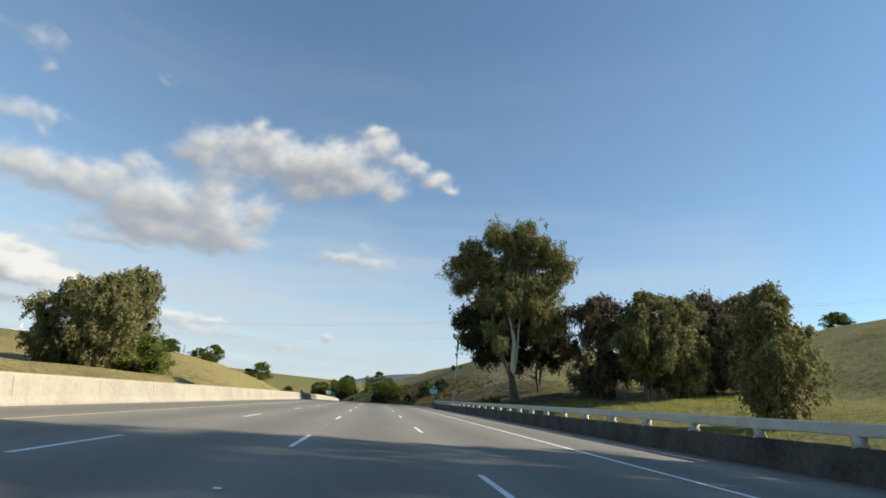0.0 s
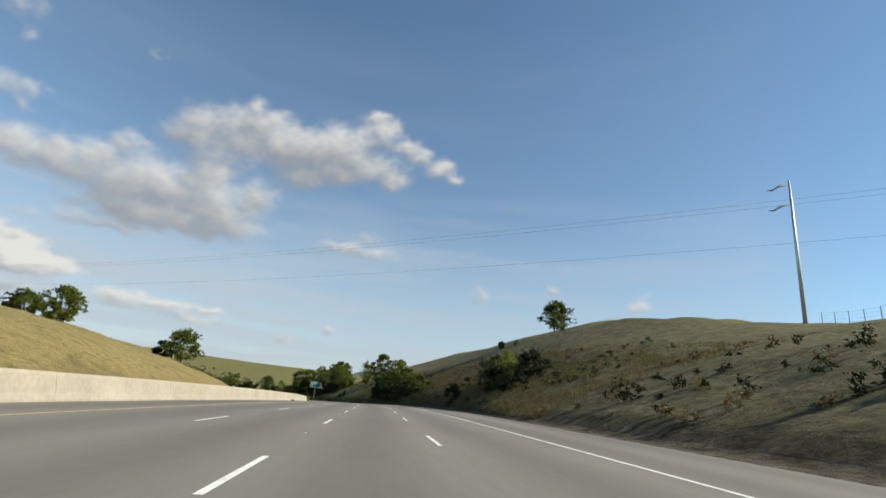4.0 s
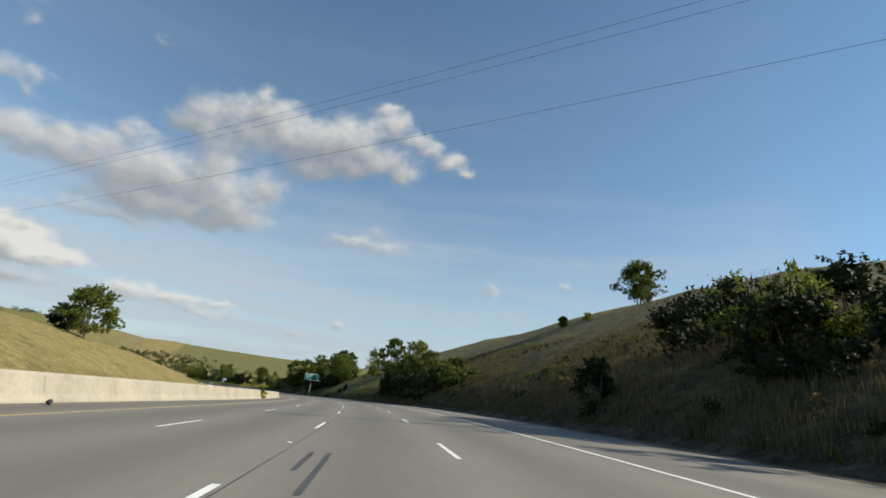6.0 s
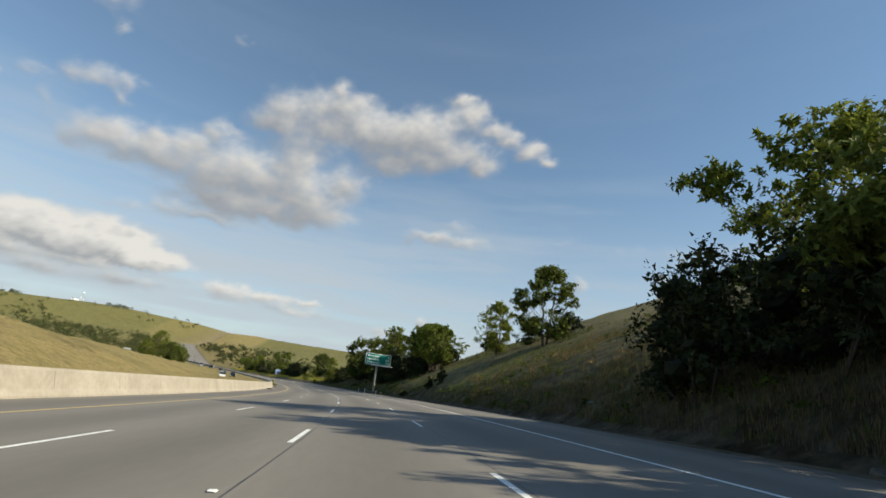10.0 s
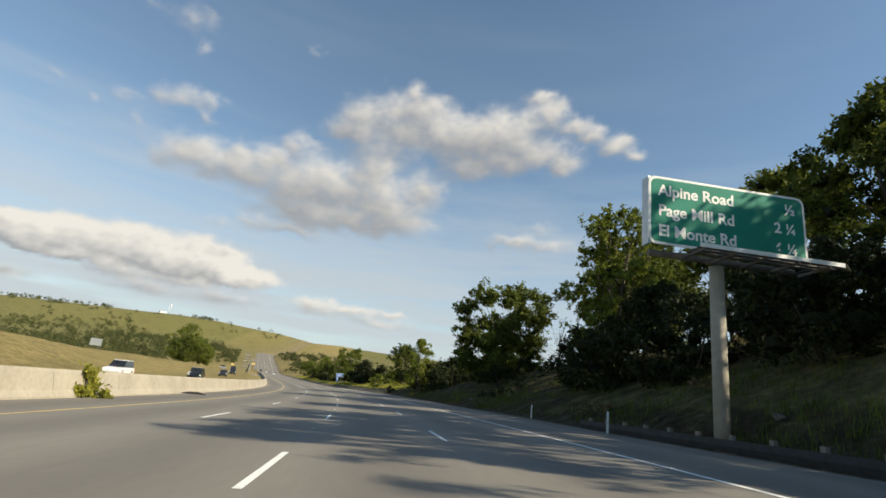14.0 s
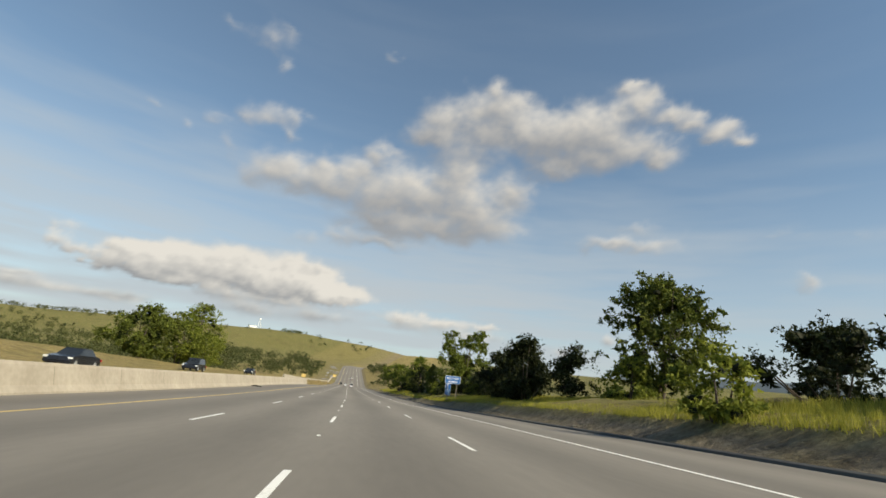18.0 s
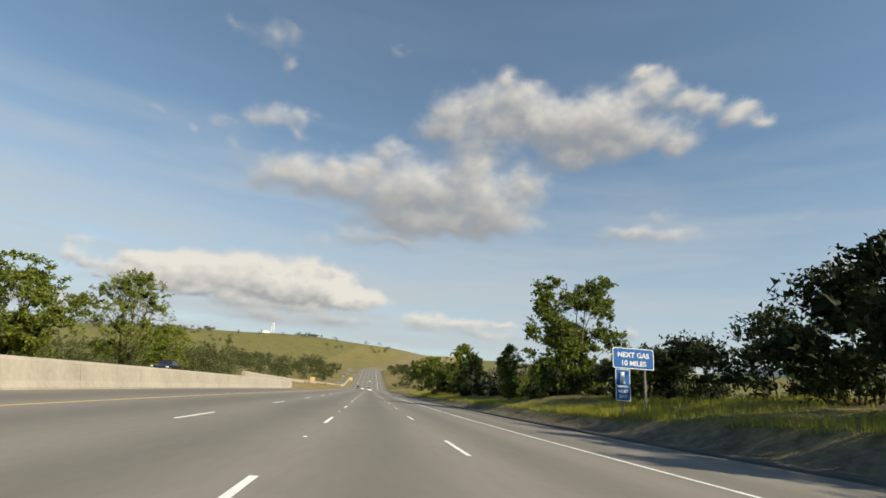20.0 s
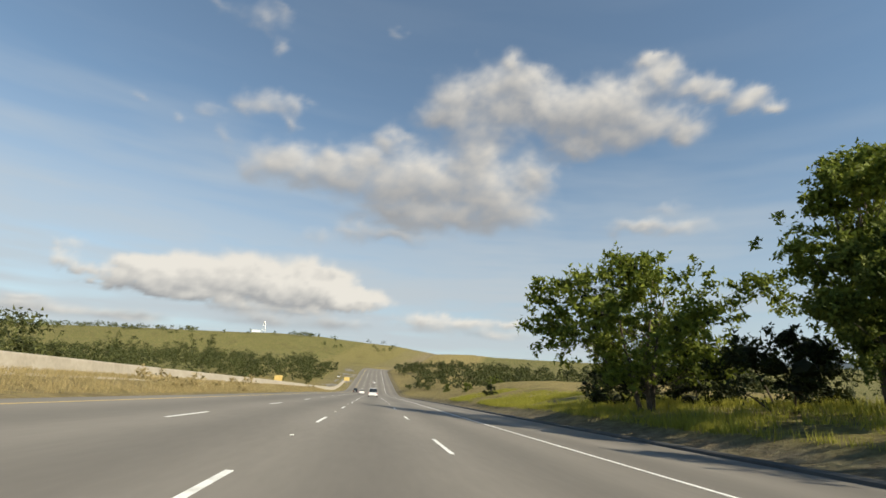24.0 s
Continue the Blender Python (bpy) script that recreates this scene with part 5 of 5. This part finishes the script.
# utility pole by the bridge's end, tall mast on the hill
pole = new("utility_pole")
tagged(pole, "slim grey steel pole with a box and a thin antenna", "pole")
pole.matrix_basis = road_pose(105, 17.6, ground_h(105, 17.6))
bm = bmesh.new()
tube(bm, [(0, 0, -.5), (0, 0, 7), (0, 0, 12.9)], [.13, .11, .09], 10)
part("shaft", bm, M_STEEL, pole)
bm = bmesh.new()
box(bm, -.26, .16, -.2, .2, 11.3, 12.7, .04)
part("box", bm, M_STEEL, pole, "grey equipment box")
bm = bmesh.new()
tube(bm, [(0, 0, 12.8), (0, 0, 15.4)], [.045, .025], 6)
part("antenna", bm, M_DARKSTEEL, pole)
bm = bmesh.new()
box(bm, -.3, -.16, -.1, .1, .5, 2.0, .02)
part("meter_box", bm, M_STEEL, pole)
mast = new("mast")
tagged(mast, "tall pale steel mast with two bent arms on the hill", "pole")
mast.matrix_basis = road_pose(200, 73, ground_h(200, 73))
bm = bmesh.new()
MH = 50.5 - mast.matrix_basis.translation.z
tube(bm, [(0, 0, -.5), (0, 0, MH * .5), (0, 0, MH)], [.34, .28, .18], 12)
part("shaft", bm, M_STEEL, mast)
for z in (MH - 1, MH - 5):
    bm = bmesh.new()
    tube(bm, [(-.6, 0, z), (-2.2, 0, z - .5), (-3.8, 0, z - 1.6), (-4.8, 0, z - 1.8)], [.12, .2, .14, .05], 6)
    part("arm", bm, M_DARKSTEEL, mast)
wires = new("power_lines")
tagged(wires, "three thin dark power lines high above the road", "wires")
P0, WD = Vector((8.4, 229.9, 38.8)), Vector((.81, -.585, .014)).normalized()
for dz, ds in ((0, 0), (-.6, .9), (-7.0, 1.0)):
    bm = bmesh.new()
    tube(bm, [P0 + WD * u + Vector((0, ds, dz + 2.2 * (u / 120) ** 2)) for u in range(-240, 241, 20)], [.017] * 25, 5)
    part("wire", bm, M_DARKSTEEL, wires)


# fence on the hilltop
def fence(name, spots, high, label):
    root = new(name)
    tagged(root, label, "fence")
    tops = []
    for s, l in spots:
        g = ground_h(s, l)
        bm = bmesh.new()
        tube(bm, [(0, 0, -.4), (0, 0, high)], [.06, .05], 6)
        ob = part("post", bm, M_WOOD, root)
        ob.matrix_basis = road_pose(s, l, g)
        tops.append(at(s, l, g))
    for k in range(4):
        bm = bmesh.new()
        tube(bm, [p + Vector((0, 0, high * (.95 - .22 * k))) for p in tops], [.012] * len(tops), 4)
        part("wire", bm, M_DARKSTEEL, root)


fence("wire_fence", [(122 + 4.6 * k, 30 + 2.6 * k) for k in range(17)], 2.2, "wire fence with slim posts along the hilltop")
fence("wire_fence", [(262 + 1.3 * k, 76 - 1.6 * k) for k in range(12)], 1.8, "short leaning paling fence on the hill")


# ---- cars ----
def car(paint, kind="sedan", label=""):
    """A parked-still car with its nose towards +y."""
    root = new("car")
    tagged(root, label, "car", group="cars on the freeway")
    L, Wd, Hd = (4.6, 1.8, 1.45) if kind == "sedan" else (4.7, 1.88, 1.75)
    bm = bmesh.new()
    side = [(-L / 2, .35), (-L / 2 + .05, .85), (-L / 2 + .5, .95), (L / 2 - 1.2, .92), (L / 2 - .15, .75), (L / 2, .4), (L / 2 - .1, .25), (-L / 2 + .1, .25)]
    rows_ = [[bm.verts.new((x, y, z)) for y, z in side] for x in (-Wd / 2, Wd / 2)]
    nn = len(side)
    for i in range(nn):
        bm.faces.new((rows_[0][i], rows_[0][(i + 1) % nn], rows_[1][(i + 1) % nn], rows_[1][i]))
    bm.faces.new(rows_[0]), bm.faces.new(rows_[1][::-1])
    bmesh.ops.recalc_face_normals(bm, faces=bm.faces)
    bmesh.ops.bevel(bm, geom=list(bm.edges), offset=.07, segments=2, affect="EDGES")
    part("body", bm, paint, root)
    cab = [(-L / 2 + (.55 if kind == "sedan" else .12), .9), (-L / 2 + (1.15 if kind == "sedan" else .35), Hd - .06), (L / 2 - 2.1, Hd - .04), (L / 2 - 1.25, .9)]
    for nm, mt, inset, lo, hi in (("window_glass", M_GLASS, 0, 0, 1), ("roof", paint, .02, .9, 1.03)):
        bm = bmesh.new()
        pts = cab if nm == "window_glass" else [(cab[1][0] - .03, Hd - .1), (cab[1][0], Hd), (cab[2][0], Hd), (cab[2][0] + .05, Hd - .1)]
        w = Wd / 2 - .1
        rr = [[bm.verts.new((sg * (w - (.14 if z > 1.2 else 0)), y, z)) for y, z in pts] for sg in (-1, 1)]
        for i in range(4):
            bm.faces.new((rr[0][i], rr[0][(i + 1) % 4], rr[1][(i + 1) % 4], rr[1][i]))
        bm.faces.new(rr[0]), bm.faces.new(rr[1][::-1])
        bmesh.ops.recalc_face_normals(bm, faces=bm.faces)
        bmesh.ops.bevel(bm, geom=list(bm.edges), offset=.03, segments=1, affect="EDGES")
        part(nm, bm, mt, root)
    for x in (-Wd / 2 + .1, Wd / 2 - .1):
        for y in (-L / 2 + .85, L / 2 - .9):
            bm = bmesh.new()
            tube(bm, [(x - .11, y, .33), (x + .11, y, .33)], [.33, .33], 16)
            wheel = part("wheel", bm, M_RUBBER, root)
            bm = bmesh.new()
            tube(bm, [(x - .12, y, .33), (x + .12, y, .33)], [.2, .2], 12)
            part("rim", bm, M_STEEL, wheel)
        bm = bmesh.new()
        sgn = 1 if x > 0 else -1
        box(bm, x - .16, x + .1, -L / 2 - .01, -L / 2 + .1, .62, .8, .02)
        part("tail_light", bm, M_RED, root)
        bm = bmesh.new()
        box(bm, x - .16, x + .1, L / 2 - .22, L / 2 - .06, .6, .74, .02)
        part("headlight", bm, M_WHITE, root)
    bm = bmesh.new()
    box(bm, -.26, .26, -L / 2 - .02, -L / 2 + .02, .55, .67)
    part("number_plate", bm, M_WHITE, root)
    return root


M_GLASS = mat("dark_glass", (.012, .015, .018), (.03, .035, .04), 1, .08)
M_RED = mat("red_lamp", (.3, .01, .01), (.4, .02, .02), 2, .3)
WHITE = mat("white_car_paint", (.7, .7, .7), (.78, .78, .77), 1, .25)
SILVER = mat("silver_car_paint", (.34, .36, .4), (.42, .44, .48), 1, .3, metal=.5)
BLACK = mat("black_car_paint", (.012, .013, .016), (.02, .022, .028), 1, .2)
for s, l, paint, kind, label, turn in (
        (838, 1.9, WHITE, "suv", "white car far ahead in the middle lane", 0), (905, -1.8, WHITE, "sedan", "white car far ahead on the freeway", 0), (930, 1.9, SILVER, "sedan", "silver car far ahead on the freeway", 0), (950, -5.4, BLACK, "suv", "black car far ahead on the freeway", 0),
        (522, -21, BLACK, "suv", "black car on the opposite roadway", 180), (540, -24, SILVER, "suv", "silver car on the opposite roadway", 180), (566, -21, BLACK, "sedan", "black car on the opposite roadway", 180), (592, -20, BLACK, "sedan", "dark car on the opposite roadway", 180),
        (626, -21, BLACK, "suv", "black off-road car on the opposite roadway", 180), (673, -22, BLACK, "sedan", "black car on the opposite roadway", 180), (640, -25, SILVER, "sedan", "silver car on the opposite roadway", 180), (498, -25, WHITE, "suv", "white car on the opposite roadway", 180),
        (1090, -22, WHITE, "sedan", "white car far off on the opposite roadway", 180), (1060, 2, WHITE, "sedan", "white car climbing the far hill", 0)):
    ob = car(paint, kind, label)
    ob.matrix_basis = road_pose(s, l, .005, turn)

# ---- far landmarks ----
TOWER = min(((s, l) for s in range(1300, 1900, 10) for l in range(-500, 0, 10)), key=lambda q: abs(around(*wide(*q))[0] + 44.3) * 17 + abs(around(*wide(*q))[1] - 985))
mill = new("hilltop_tower")
tagged(mill, "pale lattice tower beside a low white building on the ridge", "tower")
TS, TL = TOWER
mill.matrix_basis = Matrix.Translation((*wide(TS, TL), float(road_z(TS, TL)) + ground_h(TS, TL))) @ pose(0, 0, 0, 0, 0, 40) @ Matrix.Scale(1.1, 4)
bm = bmesh.new()
for x, y in ((-3, -3), (3, -3), (3, 3), (-3, 3)):
    tube(bm, [(x, y, -1), (x * .4, y * .4, 16)], [.3, .22], 5)
for z in (4, 8, 12):
    q = 3 - z * .1
    tube(bm, [(-q, -q, z), (q, -q, z), (q, q, z), (-q, q, z), (-q, -q, z)], [.2] * 5, 4)
part("lattice", bm, M_WHITE, mill)
bm = bmesh.new()
tube(bm, [(0, 0, 15.5), (0, 0, 18), (0, 0, 19.5)], [1.3, 1.3, .3], 10)
part("head", bm, M_WHITE, mill)
bm = bmesh.new()
box(bm, -18, -5, -4, 4, -.5, 3.4, .1)
part("building", bm, M_WHITE, mill)
for s, l, w, h in ((620, -62, 3.2, 2.2), (905, -29.5, 2.6, 2.0)):
    ob = new("roadside_sign")
    tagged(ob, "pale back of a sign beside the opposite roadway", "sign")
    ob.matrix_basis = road_pose(s, l, ground_h(s, l))
    plate("plate", w, h, M_STEEL if l < -40 else M_YELLOW, ob, -w / 2, 1.8, 0)
    for x in (-w * .35, w * .35):
        bm = bmesh.new()
        box(bm, x - .07, x + .07, .02, .14, -.4, 1.8 + h, .01)
        part("post", bm, M_WOOD, ob)
gantry = new("yellow_sign")
tagged(gantry, "yellow board on a post in the far median", "sign")
gantry.matrix_basis = road_pose(1010, -12.5, 0)
plate("board", 2.8, 1.9, M_YELLOW, gantry, -1.4, 3, 0)
bm = bmesh.new()
box(bm, -.15, .15, .03, .3, -.5, 3.5)
part("post", bm, M_WOOD, gantry)
for i, (s, l, turn) in enumerate(((720, -230, 20), (760, -260, -15), (690, -290, 5))):
    ob = new("house")
    tagged(ob, "small pale house with a low roof in the wooded valley", "house")
    ob.matrix_basis = road_pose(s, l, ground_h(s, l), turn)
    bm = bmesh.new()
    box(bm, -7, 7, -4, 4, -1, 3.6)
    part("wall", bm, M_CONC, ob)
    bm = bmesh.new()
    v = [bm.verts.new(p) for p in ((-7.6, -4.6, 3.5), (7.6, -4.6, 3.5), (7.6, 4.6, 3.5), (-7.6, 4.6, 3.5), (-7.6, 0, 5.8), (7.6, 0, 5.8))]
    for f in ((0, 1, 5, 4), (2, 3, 4, 5), (0, 4, 3), (1, 2, 5), (0, 3, 2, 1)):
        bm.faces.new([v[q] for q in f])
    part("roof", bm, M_WOOD, ob)
    for x in (-4.5, 0, 4.5):
        bm = bmesh.new()
        box(bm, x - .7, x + .7, -4.06, -3.98, 1, 2.3)
        part("window", bm, M_GLASS, ob)


# ---- litter and stones ----
rnd = np.random.default_rng(8)
for i in range(46):
    s, l = rnd.uniform(225, 300) if i < 24 else rnd.uniform(120, 640), rnd.uniform(14.6, 17.5)
    r = rnd.uniform(.08, .3) * (1.8 if i < 8 else 1)
    bm = bmesh.new()
    bmesh.ops.create_icosphere(bm, subdivisions=2, radius=r)
    for v in bm.verts:
        v.co *= 1 + .5 * noise.noise(v.co * 3 / r * .3 + Vector((i, 0, 0)))
        v.co.z *= .65
    ob = part("stone", bm, M_GREY_SHADE)
    ob.matrix_basis = road_pose(s, l, ground_h(s, l) + r * .2, i * 40)
    tagged(ob, "rough grey stone at the foot of the slope", "stone", group="stones along the shoulder")
for s, l, w in ((206, -10, .5), (399, -10, .7), (470, -10, .8), (94, -10.2, .7), (612, -10.1, .6), (430, -10.3, .4)):
    bm = bmesh.new()
    tube(bm, [(-w, 0, .05), (-w * .3, .1, .12), (w * .4, .05, .1), (w, .15, .04)], [.03, .09, .08, .02], 6)
    ob = part("tyre_scrap", bm, M_RUBBER)
    ob.matrix_basis = road_pose(s, l, .0, 90 + s)
    tagged(ob, "torn scrap of black tyre on the shoulder", "debris", group="debris on the shoulder")
